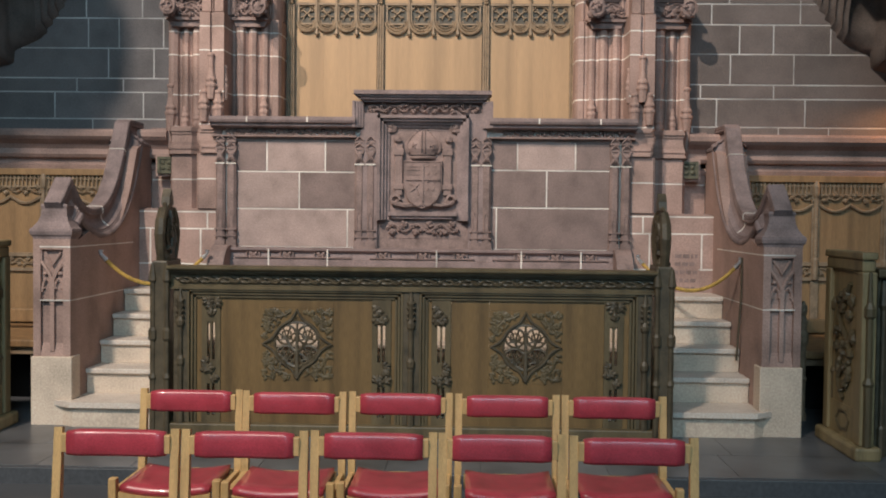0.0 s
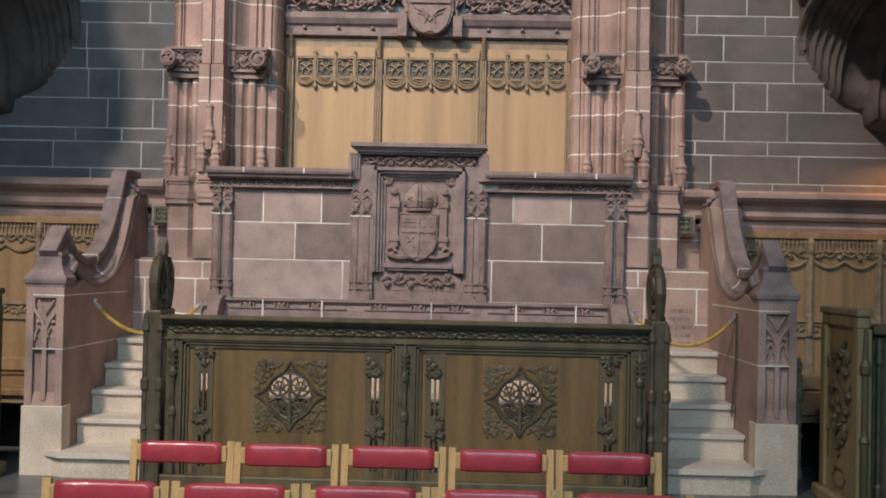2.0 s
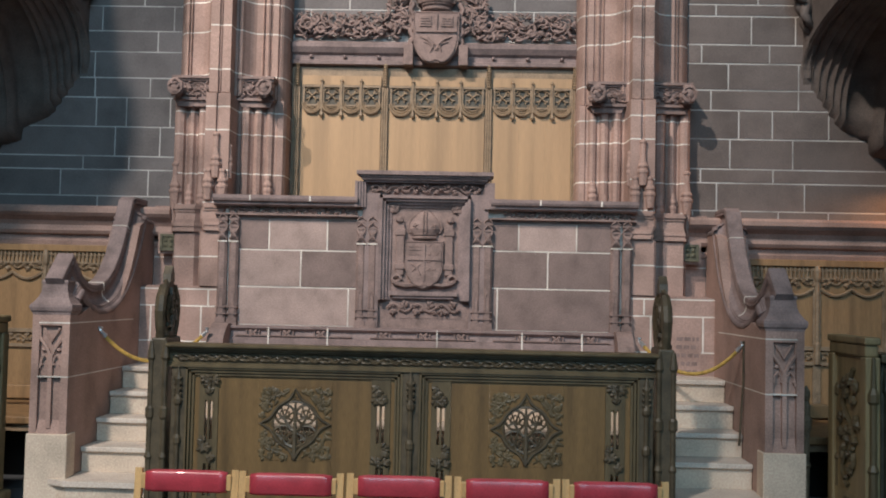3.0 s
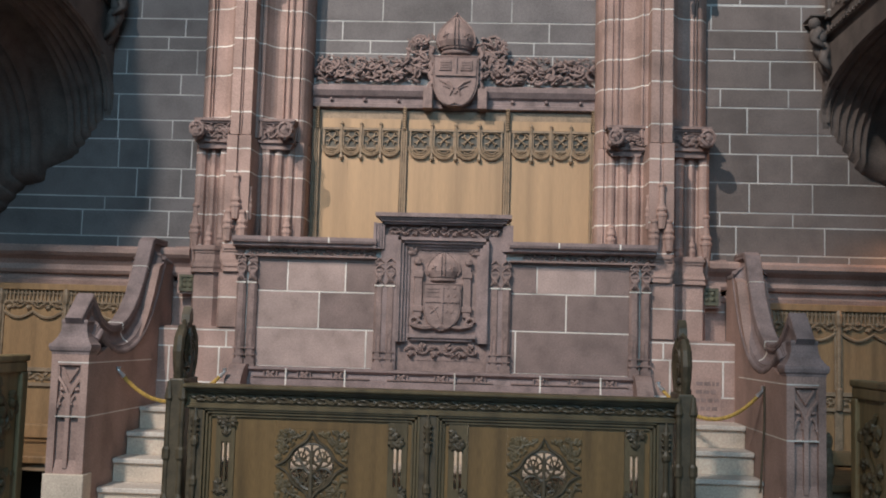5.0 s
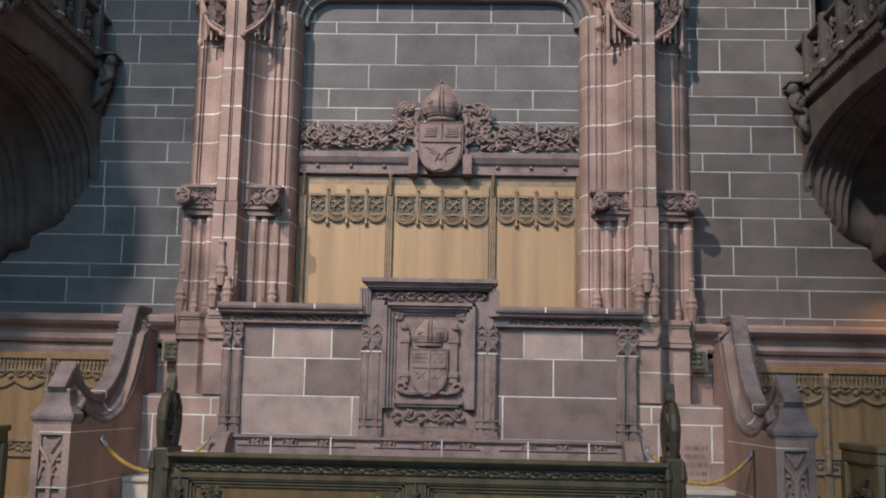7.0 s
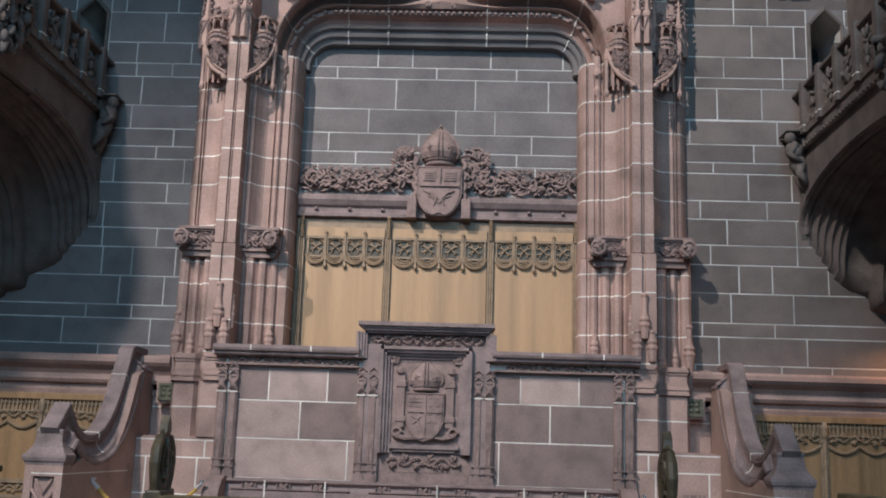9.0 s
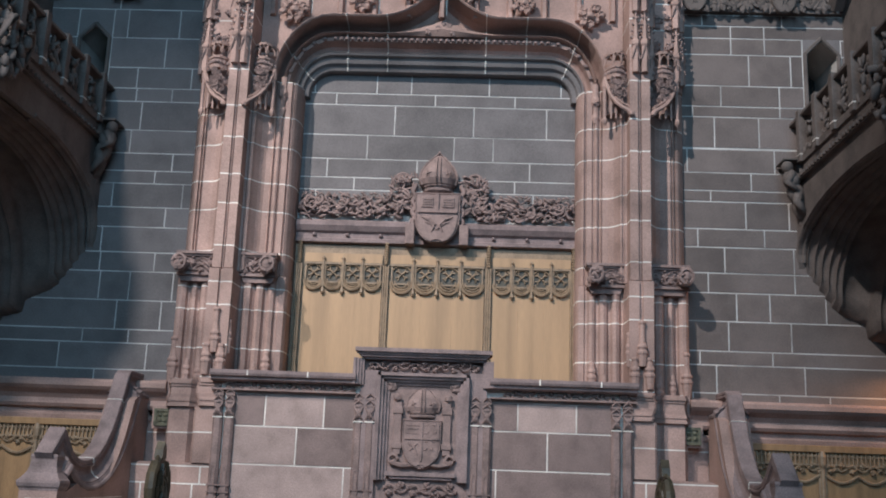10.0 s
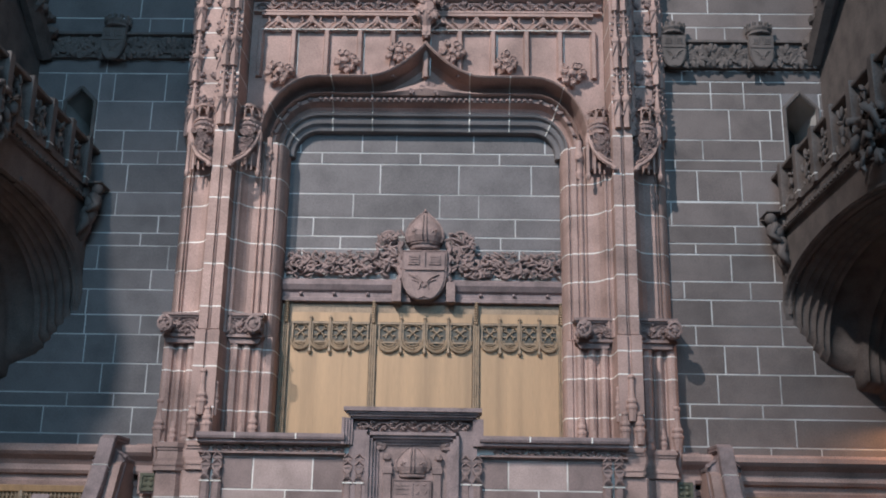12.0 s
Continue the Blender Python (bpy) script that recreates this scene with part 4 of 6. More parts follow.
for i, (x, z) in enumerate(((-1.47, 6.15), (-0.82, 6.27), (-0.27, 6.38), (0.27, 6.38), (0.82, 6.27), (1.47, 6.15))):
    crocket(arch, (x, 9.38, z + 0.06), 0.25, i)
bm = B()
prism(bm, [(-0.04, 6.60), (0.04, 6.60), (0.075, 7.3), (-0.075, 7.3)], "y", 9.30, 9.44)
lathe(bm, [(0.02, 6.58), (0.045, 6.64), (0.04, 6.70), (0.09, 6.78), (0.11, 6.85), (0.06, 7.2)], (0, 9.33, 0), 8)
finial = part("finial", bm, PINK, arch)
rng = random.Random(4)
bm = B()
for i in range(20):
    leaf(bm, (rng.uniform(-0.1, 0.1), 9.28, rng.uniform(6.78, 7.15)), 0.1, rng.uniform(0, 6.28), 0.05, rng)
part("finial_leaves", bm, PINK, finial)
bm = B()
rng = random.Random(5)
for i in range(7):
    leaf(bm, (-0.12 + i * 0.04, 9.46, 6.06 + 0.08 * (1 - abs(i - 3) / 3)), 0.08, rng.uniform(0, 6.28), 0.03, rng)
part("ogee_cusp_leaves", bm, CARVED, arch)

# row of sunk panels with cusped heads above the hood
n = 10
for i in range(n):
    x0, x1 = -1.70 + i * 0.34, -1.70 + (i + 1) * 0.34
    c = (x0 + x1) / 2
    bm = B()
    for x in ((x0, x1) if i == n - 1 else (x0,)):
        prism(bm, [(x - 0.036, 9.442), (x - 0.018, 9.385), (x + 0.018, 9.385), (x + 0.036, 9.442)], "z", 6.18, 6.70)
    # each head: an ogee rising from both sides to the rail, cusped below
    for d in (-1, 1):
        tube(bm, [(c + d * 0.165, 9.40, 6.69), (c + d * 0.12, 9.40, 6.715), (c + d * 0.075, 9.40, 6.755), (c + d * 0.03, 9.40, 6.79), (c, 9.395, 6.85)], 0.018, 6)
        tube(bm, [(c + d * 0.15, 9.41, 6.69), (c + d * 0.09, 9.41, 6.70), (c + d * 0.05, 9.41, 6.685), (c + d * 0.03, 9.41, 6.71), (c, 9.405, 6.735)], 0.012, 5)
        tube(bm, [(c + d * 0.165, 9.405, 6.72), (c + d * 0.13, 9.405, 6.77), (c + d * 0.09, 9.405, 6.80), (c + d * 0.10, 9.405, 6.85)], 0.010, 5)
        blob(bm, (c + d * 0.045, 9.41, 6.745), (0.016, 0.014, 0.022))
    blob(bm, (c, 9.395, 6.79), (0.02, 0.02, 0.03))
    box(bm, x0, x1, 9.375, 9.44, 6.855, 6.885)
    part("cusped_panel", bm, PINK, arch)
    if i % 2 == 1:
        part("joint", boxed(x0 + 0.038, x0 + 0.048, 9.437, 9.45, 6.22, 6.70), MORTAR, arch)
part("joint", boxed(-1.69, 1.69, 9.383, 9.44, 6.695, 6.703), MORTAR, arch)
bm = B()
moulding(bm, [(0.0, 6.885), (0.05, 6.89), (0.05, 6.91), (0.0, 6.92)], -1.79, 1.79, 9.42)
moulding(bm, [(0.0, 7.04), (0.06, 7.06), (0.08, 7.11), (0.0, 7.13)], -1.79, 1.79, 9.42)
part("head_moulding", bm, PINK, arch)
bm = B()
vine(bm, -1.77, 1.77, 9.43, 6.92, 7.04, 0.11, 0.04, 71)
part("head_vine", bm, CARVED, arch)

# ---------- pier ornament: capitals and canopies ----------
for s in (-1, 1):
    p = PIERS[s]
    for u0, u1, lump in ((1.45, 1.79, 1.515), (2.02, 2.385, 2.335)):
        x0, x1 = sorted((u0 * s, u1 * s))
        bm = B()
        box(bm, x0 - 0.01, x1 + 0.005, 9.24, 9.42, 3.665, 3.69)
        box(bm, x0, x1, 9.26, 9.42, 3.645, 3.665)
        box(bm, x0 + 0.015, x1 - 0.015, 9.285, 9.42, 3.49, 3.645)
        box(bm, x0, x1, 9.26, 9.42, 3.465, 3.49)
        prism(bm, [(x0 + 0.01, 3.465), (x1 - 0.01, 3.465), (x1 - 0.04, 3.41), (x0 + 0.04, 3.41)], "y", 9.29, 9.42)
        part("capital", bm, CARVED, p)
        bm = B()
        vine(bm, x0 + 0.01, x1 - 0.01, 9.285, 3.49, 3.60, 0.09, 0.045, int(u0 * 100) + s)
        vine(bm, x0 + 0.02, x1 - 0.01, 9.28, 3.59, 3.645, 0.12, 0.02, int(u0 * 70) + s, 0.3)
        part("capital_foliage", bm, CARVED, p)
        # gathered bunch of fruit and leaves at the corner
        bm = B()
        c = (lump * s, 9.19, 3.565)
        rng = random.Random(int(lump * 100) + s)
        blob(bm, c, (0.065, 0.07, 0.075), 2)
        for i in range(26):
            a, e = rng.uniform(0, 6.28), rng.uniform(-1.2, 1.2)
            d = Vector((math.cos(a) * math.cos(e), -abs(math.sin(a) * math.cos(e)), math.sin(e)))
            blob(bm, (c[0] + d.x * 0.068, c[1] + d.y * 0.07, c[2] + d.z * 0.078), [rng.uniform(0.014, 0.03) for _ in range(3)], 1, Matrix.Rotation(rng.uniform(0, 3), 4, "Y"))
        for i in range(4):
            a = i * 1.6
            tube(bm, [(c[0] + 0.06 * math.cos(a + k * 0.5), c[1] - 0.055, c[2] + 0.065 * math.sin(a + k * 0.5)) for k in range(4)], 0.014, 5)
        part("corbel_boss", bm, CARVED, p, "lumpy carved stone boss")
    # bowed canopies over the two hollows: ogee ribs, pierced leaves, carved band, small lights
    for u0, u1 in ((1.60, 1.83), (2.03, 2.29)):
        x0, x1 = sorted((u0 * s, u1 * s))
        c, w = (x0 + x1) / 2, (x1 - x0) / 2
        bow = [(c + w * k, 9.32 - 0.15 * (1 - k * k)) for k in (-1, -0.6, -0.2, 0.2, 0.6, 1)]
        shut = [(c + w, 9.36), (c - w, 9.36)]
        bm = B()
        for z0, z1, g in ((5.50, 5.525, 0.012), (5.525, 5.60, 0.0), (5.60, 5.625, 0.014), (5.745, 5.77, 0.012)):
            prism(bm, [(x, y - g) for x, y in bow] + shut, "z", z0, z1)
        for k in (-0.95, -0.32, 0.32, 0.95):
            y = 9.32 - 0.15 * (1 - k * k)
            box(bm, c + w * k - 0.008, c + w * k + 0.008, y - 0.006, y + 0.03, 5.62, 5.75)
        for k in (-0.63, 0.0, 0.63):
            y = 9.318 - 0.15 * (1 - k * k)
            q = w * 0.3
            tube(bm, [(c + w * k - q, y, 5.65), (c + w * k - q * 0.8, y, 5.70), (c + w * k, y, 5.735), (c + w * k + q * 0.8, y, 5.70), (c + w * k + q, y, 5.65)], 0.008, 4)
        part("canopy_band", bm, PINK, p)
        # ribs sweep up and out from the central fillet to the pendant on the far side
        near, far = (s * u1, s * u0) if u1 < 1.9 else (s * u0, s * u1)
        bm = B()
        path = [(0.0, 9.085, 5.10), (0.12, 9.09, 5.135), (0.32, 9.10, 5.165), (0.55, 9.13, 5.22), (0.75, 9.17, 5.30), (0.9, 9.21, 5.40), (1.0, 9.25, 5.52)]
        tube(bm, [(near + (far - near) * f, y, z) for f, y, z in path], [0.024, 0.022, 0.02, 0.02, 0.019, 0.018, 0.016], 6)
        tube(bm, [(near + (far - near) * f, y + 0.02, z + 0.05) for f, y, z in path[:-1]], 0.010, 5)
        lathe(bm, [(0.004, 5.03), (0.024, 5.06), (0.03, 5.085), (0.018, 5.11), (0.018, 5.40), (0.026, 5.42), (0.02, 5.50)], (far, 9.25, 0), 6)
        for f in (0.35, 0.55, 0.75):
            k = (near + (far - near) * f - c) / w
            box(bm, near + (far - near) * f - 0.008, near + (far - near) * f + 0.008, 9.20, 9.225, 5.09, 5.14 + 0.24 * f ** 2)
        blob(bm, (near, 9.06, 5.09), (0.03, 0.03, 0.03), 1)
        part("canopy_ribs", bm, PINK, p)
        rng = random.Random(int(u0 * 77) + s)
        bm = B()
        for i in range(40):
            f, z = rng.uniform(0.05, 0.92), rng.uniform(5.18, 5.50)
            if z < 5.15 + 0.30 * f ** 2:
                continue
            x = near + (far - near) * f
            k = (x - c) / w
            y = 9.29 - 0.14 * (1 - k * k)
            tube(bm, [(x + 0.024 * math.cos(a), y - 0.01, z + 0.024 * math.sin(a)) for a in [i + q * 0.9 for q in range(7)]], 0.008, 4)
            blob(bm, (x, y, z), (0.012, 0.018, 0.012))
        for i in range(10):
            k = -0.9 + 0.2 * i
            blob(bm, (c + w * k, 9.315 - 0.15 * (1 - k * k), 5.562), (0.016, 0.014, 0.022))
        part("canopy_leaves", bm, CARVED, p)
        # dark hollow soffit behind the ribs
        bm = B()
        prism(bm, [(x, y + 0.06) for x, y in bow] + shut, "z", 5.16, 5.50)
        part("canopy_soffit", bm, CARVED, p)
    # slender crocketed pinnacles rising past the canopies, tier on tier
    for u, y, r in ((1.87, 9.055, 0.038), (1.955, 9.055, 0.038), (2.30, 9.30, 0.042), (2.06, 9.27, 0.03), (2.37, 9.38, 0.03)):
        bm = B()
        z = 5.50
        while z < 7.3:
            k = 0.62 if u < 2 else 0.56
            lathe(bm, [(r, z), (r, z + k * 0.42), (r * 1.35, z + k * 0.45), (r * 1.35, z + k * 0.50), (r * 0.8, z + k * 0.54), (r * 0.30, z + k * 0.96), (r * 0.55, z + k)], (s * u, y, 0), 5)
            z += k
        part("pinnacle", bm, PINK, p)
        bm = B()
        z = 5.50
        while z < 7.3:
            for i in range(4):
                for d in (-1, 1):
                    q = r * (1.15 - 0.2 * i)
                    blob(bm, (s * u + d * q, y - 0.012, z + k * (0.56 + 0.11 * i)), (r * 0.36, r * 0.4, r * 0.5), 1, Matrix.Rotation(d * 0.6, 4, "Y"))
            for d in (-1, 1):
                tube(bm, [(s * u + d * r, y - r * 0.7, z + k * 0.2), (s * u + d * r * 0.4, y - r, z + k * 0.33), (s * u, y - r * 1.1, z + k * 0.42)], r * 0.2, 4)
            z += k
        part("crocket", bm, CARVED, p)
    # leaf bunches on the plain face between the pinnacles
    bm = B()
    rng = random.Random(90 + s)
    for z in (5.85, 6.12, 6.42, 6.70, 6.98):
        for u in (2.12, 2.24):
            for i in range(5):
                leaf(bm, (s * (u + rng.uniform(-0.02, 0.02)), 9.32, z + rng.uniform(-0.05, 0.05)), 0.06, rng.uniform(0, 6.28), 0.03, rng)
    part("spire_foliage", bm, CARVED, p)

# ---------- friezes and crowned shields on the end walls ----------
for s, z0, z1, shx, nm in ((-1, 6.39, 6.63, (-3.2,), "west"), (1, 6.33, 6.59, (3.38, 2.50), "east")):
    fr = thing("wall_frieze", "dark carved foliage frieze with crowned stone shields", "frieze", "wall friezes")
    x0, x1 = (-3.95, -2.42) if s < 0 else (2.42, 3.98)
    part("backing", boxed(x0, x1, 9.44, 9.51, z0, z1), SHADEDSTONE, fr)
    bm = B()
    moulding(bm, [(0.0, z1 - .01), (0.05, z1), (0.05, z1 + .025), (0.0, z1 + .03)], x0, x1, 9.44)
    part("cap_moulding", bm, SHADEDSTONE, fr)
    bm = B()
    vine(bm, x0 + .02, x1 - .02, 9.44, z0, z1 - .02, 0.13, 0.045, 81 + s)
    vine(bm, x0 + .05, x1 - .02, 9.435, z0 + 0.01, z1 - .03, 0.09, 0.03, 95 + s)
    part("foliage", bm, SHADEDSTONE, fr)
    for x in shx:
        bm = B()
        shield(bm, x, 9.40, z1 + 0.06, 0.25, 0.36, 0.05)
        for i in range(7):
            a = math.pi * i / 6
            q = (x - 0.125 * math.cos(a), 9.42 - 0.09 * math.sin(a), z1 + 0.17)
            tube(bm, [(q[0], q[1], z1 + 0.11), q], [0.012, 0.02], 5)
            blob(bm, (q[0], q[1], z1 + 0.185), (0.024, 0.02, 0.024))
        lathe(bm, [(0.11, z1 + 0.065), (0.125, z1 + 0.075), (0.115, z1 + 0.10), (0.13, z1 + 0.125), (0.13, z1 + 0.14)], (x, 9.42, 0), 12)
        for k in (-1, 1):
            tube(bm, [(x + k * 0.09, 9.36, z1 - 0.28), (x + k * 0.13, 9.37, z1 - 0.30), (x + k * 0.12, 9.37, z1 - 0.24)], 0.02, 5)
        part("shield", bm, SHADEDSTONE, fr)

# ---------- galleries over the aisle arches ----------
for s in (-1, 1):
    d = SIDE[s]
    gx, g0, g1 = d["gx"], d["gz0"], d["gz1"]
    gal = thing("aisle_gallery", "sandstone gallery, shade put into its stone colour, with pierced parapet over a moulded aisle arch", "gallery", "aisle galleries")
    crown = g0 - 0.30

    ys = 6.62 if s < 0 else 5.3

    def aisle(g, low):
        """Aisle arch in (y, z) from the end wall to its far springing."""
        pts = [(9.50, low - 0.06)]
        for i in range(33):
            a = math.pi * i / 32
            pts.append((7.92 + (1.56 - g) * math.cos(a), low + (crown - low - g) * math.sin(a) ** 0.8))
        return pts if s > 0 else pts[:18] + [(ys, pts[17][1])]
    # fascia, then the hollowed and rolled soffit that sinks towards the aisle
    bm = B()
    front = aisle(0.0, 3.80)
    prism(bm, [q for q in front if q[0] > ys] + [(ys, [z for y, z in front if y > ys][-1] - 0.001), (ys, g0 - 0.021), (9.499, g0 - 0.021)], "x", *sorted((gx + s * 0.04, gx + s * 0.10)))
    fascia = part("arch_fascia", bm, SHADEDSTONE, gal)
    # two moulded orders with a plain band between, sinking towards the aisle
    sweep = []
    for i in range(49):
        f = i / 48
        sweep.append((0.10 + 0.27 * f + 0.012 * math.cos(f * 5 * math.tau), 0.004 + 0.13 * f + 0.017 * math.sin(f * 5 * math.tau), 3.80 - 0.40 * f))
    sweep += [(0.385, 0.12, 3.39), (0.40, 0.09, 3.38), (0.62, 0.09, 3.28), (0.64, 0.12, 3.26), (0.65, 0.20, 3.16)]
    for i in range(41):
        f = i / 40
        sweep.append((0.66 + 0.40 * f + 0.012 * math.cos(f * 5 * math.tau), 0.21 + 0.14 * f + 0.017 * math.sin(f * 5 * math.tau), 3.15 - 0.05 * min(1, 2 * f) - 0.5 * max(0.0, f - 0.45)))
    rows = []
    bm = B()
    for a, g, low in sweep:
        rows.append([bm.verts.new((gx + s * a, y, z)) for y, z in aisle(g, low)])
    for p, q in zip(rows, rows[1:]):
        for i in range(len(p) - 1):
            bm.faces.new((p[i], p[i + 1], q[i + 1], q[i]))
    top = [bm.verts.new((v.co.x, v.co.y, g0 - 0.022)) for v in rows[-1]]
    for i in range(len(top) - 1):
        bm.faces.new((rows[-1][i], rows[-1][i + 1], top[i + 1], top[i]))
    part("moulded_soffit", bm, SHADEDSTONE, gal, smooth=True)
    # near-black sheet laid before the end wall, standing in for the aisle's shade
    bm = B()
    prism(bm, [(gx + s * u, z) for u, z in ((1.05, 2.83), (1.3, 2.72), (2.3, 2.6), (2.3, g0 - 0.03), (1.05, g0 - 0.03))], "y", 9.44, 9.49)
    part("aisle_shade_sheet", bm, SHADEBLACK, gal, "near-black sheet standing for the aisle's shade")
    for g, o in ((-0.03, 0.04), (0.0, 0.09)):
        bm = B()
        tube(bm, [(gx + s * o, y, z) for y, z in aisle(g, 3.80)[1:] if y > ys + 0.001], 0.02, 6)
        part("arch_roll", bm, SHADEDSTONE, fascia)
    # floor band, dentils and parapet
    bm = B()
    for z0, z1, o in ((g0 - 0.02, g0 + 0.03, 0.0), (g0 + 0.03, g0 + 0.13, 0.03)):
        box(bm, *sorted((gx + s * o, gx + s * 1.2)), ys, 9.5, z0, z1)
    part("gallery_floor", bm, SHADEDSTONE, gal)
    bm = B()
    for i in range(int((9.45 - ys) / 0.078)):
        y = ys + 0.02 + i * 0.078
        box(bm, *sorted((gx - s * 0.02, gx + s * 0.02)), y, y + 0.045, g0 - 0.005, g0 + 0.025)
    tagged(part("dentil_course", bm, SHADEDSTONE, gal), kind="stuff")
    part("top_rail", boxed(*sorted((gx + s * 0.0, gx + s * 0.10)), ys, 9.5, g1 - 0.035, g1, bevel=0.008), SHADEDSTONE, gal)
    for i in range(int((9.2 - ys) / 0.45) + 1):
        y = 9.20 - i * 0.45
        post = part("baluster_post", boxed(*sorted((gx - s * 0.015, gx + s * 0.10)), y - 0.045, y + 0.045, g0 + 0.131, g1 + 0.03, bevel=0.006), SHADEDSTONE, gal)
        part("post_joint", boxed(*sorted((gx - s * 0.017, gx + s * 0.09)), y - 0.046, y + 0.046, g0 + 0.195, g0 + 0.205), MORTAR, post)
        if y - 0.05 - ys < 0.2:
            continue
        part("plain_panel", boxed(*sorted((gx + s * 0.01, gx + s * 0.08)), y - 0.404, y - 0.046, g0 + 0.131, g0 + 0.20), SHADEDSTONE, gal)
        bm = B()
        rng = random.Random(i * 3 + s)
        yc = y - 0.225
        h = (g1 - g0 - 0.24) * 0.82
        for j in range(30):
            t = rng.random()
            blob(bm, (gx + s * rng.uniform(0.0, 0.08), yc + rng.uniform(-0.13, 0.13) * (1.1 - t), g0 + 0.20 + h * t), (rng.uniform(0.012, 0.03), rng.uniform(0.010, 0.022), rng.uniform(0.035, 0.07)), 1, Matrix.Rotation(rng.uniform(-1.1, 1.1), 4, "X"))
        part("pierced_panel", bm, SHADEDSTONE, gal, smooth=True)
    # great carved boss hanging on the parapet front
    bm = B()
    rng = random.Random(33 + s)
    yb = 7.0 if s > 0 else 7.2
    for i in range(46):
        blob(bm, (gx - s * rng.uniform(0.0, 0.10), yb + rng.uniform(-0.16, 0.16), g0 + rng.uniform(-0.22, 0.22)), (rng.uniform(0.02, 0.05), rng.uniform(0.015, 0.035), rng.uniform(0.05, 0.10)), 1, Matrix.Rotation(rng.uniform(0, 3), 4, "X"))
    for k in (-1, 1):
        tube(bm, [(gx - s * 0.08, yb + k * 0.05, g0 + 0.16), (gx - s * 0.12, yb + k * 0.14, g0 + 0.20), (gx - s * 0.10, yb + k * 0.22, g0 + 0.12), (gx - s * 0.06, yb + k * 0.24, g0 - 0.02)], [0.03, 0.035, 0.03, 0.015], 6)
    part("corbel_boss", bm, SHADEDSTONE, gal, "worn carved boss", smooth=True)
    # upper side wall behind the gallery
    part("upper_wall", boxed(*sorted((s * 3.99, s * 4.15)), 7.2, 9.5, g0 + 0.13, 23.9), SHADEDSTONE, gal)
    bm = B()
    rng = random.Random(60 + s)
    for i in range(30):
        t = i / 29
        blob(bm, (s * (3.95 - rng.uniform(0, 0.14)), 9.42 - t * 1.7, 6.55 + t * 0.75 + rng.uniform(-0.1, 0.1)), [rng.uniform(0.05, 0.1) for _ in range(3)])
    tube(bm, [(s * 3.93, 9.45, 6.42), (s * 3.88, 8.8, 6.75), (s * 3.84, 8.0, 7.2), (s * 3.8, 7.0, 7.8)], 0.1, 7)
    part("rising_foliage_mould", bm, SHADEDSTONE, gal)
    # crouching corbel statue at the springing of the parapet, a plain worn shape
    bm = B()
    x, y, zb = gx - s * 0.10, 9.27, g0 + 0.13
    for q, r in (((0.0, 0.0, -0.03), (0.055, 0.065, 0.065)), ((0.035, 0.01, -0.15), (0.08, 0.09, 0.10)), ((0.075, 0.03, -0.27), (0.08, 0.09, 0.12)), ((0.13, 0.07, -0.41), (0.075, 0.09, 0.13)), ((0.18, 0.12, -0.55), (0.05, 0.07, 0.11))):
        blob(bm, (x + s * q[0], y + q[1], zb + q[2]), r, 2, Matrix.Rotation(-s * 0.35, 4, "Y"))
    for k in (-1, 1):
        tube(bm, [(x + s * 0.03, y - 0.06 * k, zb - 0.09), (x - s * 0.03, y - 0.07, zb - 0.20), (x + s * 0.06, y - 0.09, zb - 0.27)], [0.035, 0.032, 0.022], 7)
        tube(bm, [(x + s * 0.08, y - 0.04 * k, zb - 0.28), (x + s * 0.05, y - 0.08, zb - 0.38), (x + s * 0.16, y - 0.02, zb - 0.50)], [0.04, 0.04, 0.025], 7)
    box(bm, *sorted((x - s * 0.045, x + s * 0.12)), 9.22, 9.48, zb + 0.03, zb + 0.05, bevel=0.006)
    prism(bm, [(x + s * 0.10, zb + 0.02), (x + s * 0.16, zb + 0.02), (x + s * 0.34, zb - 0.50), (x + s * 0.29, zb - 0.55)], "y", 9.25, 9.48)
    tagged(part("corbel_statue", bm, SHADEDSTONE, smooth=True), "worn corbel figure in shade-darkened stone colour below the gallery", "statue", "corbel statues")

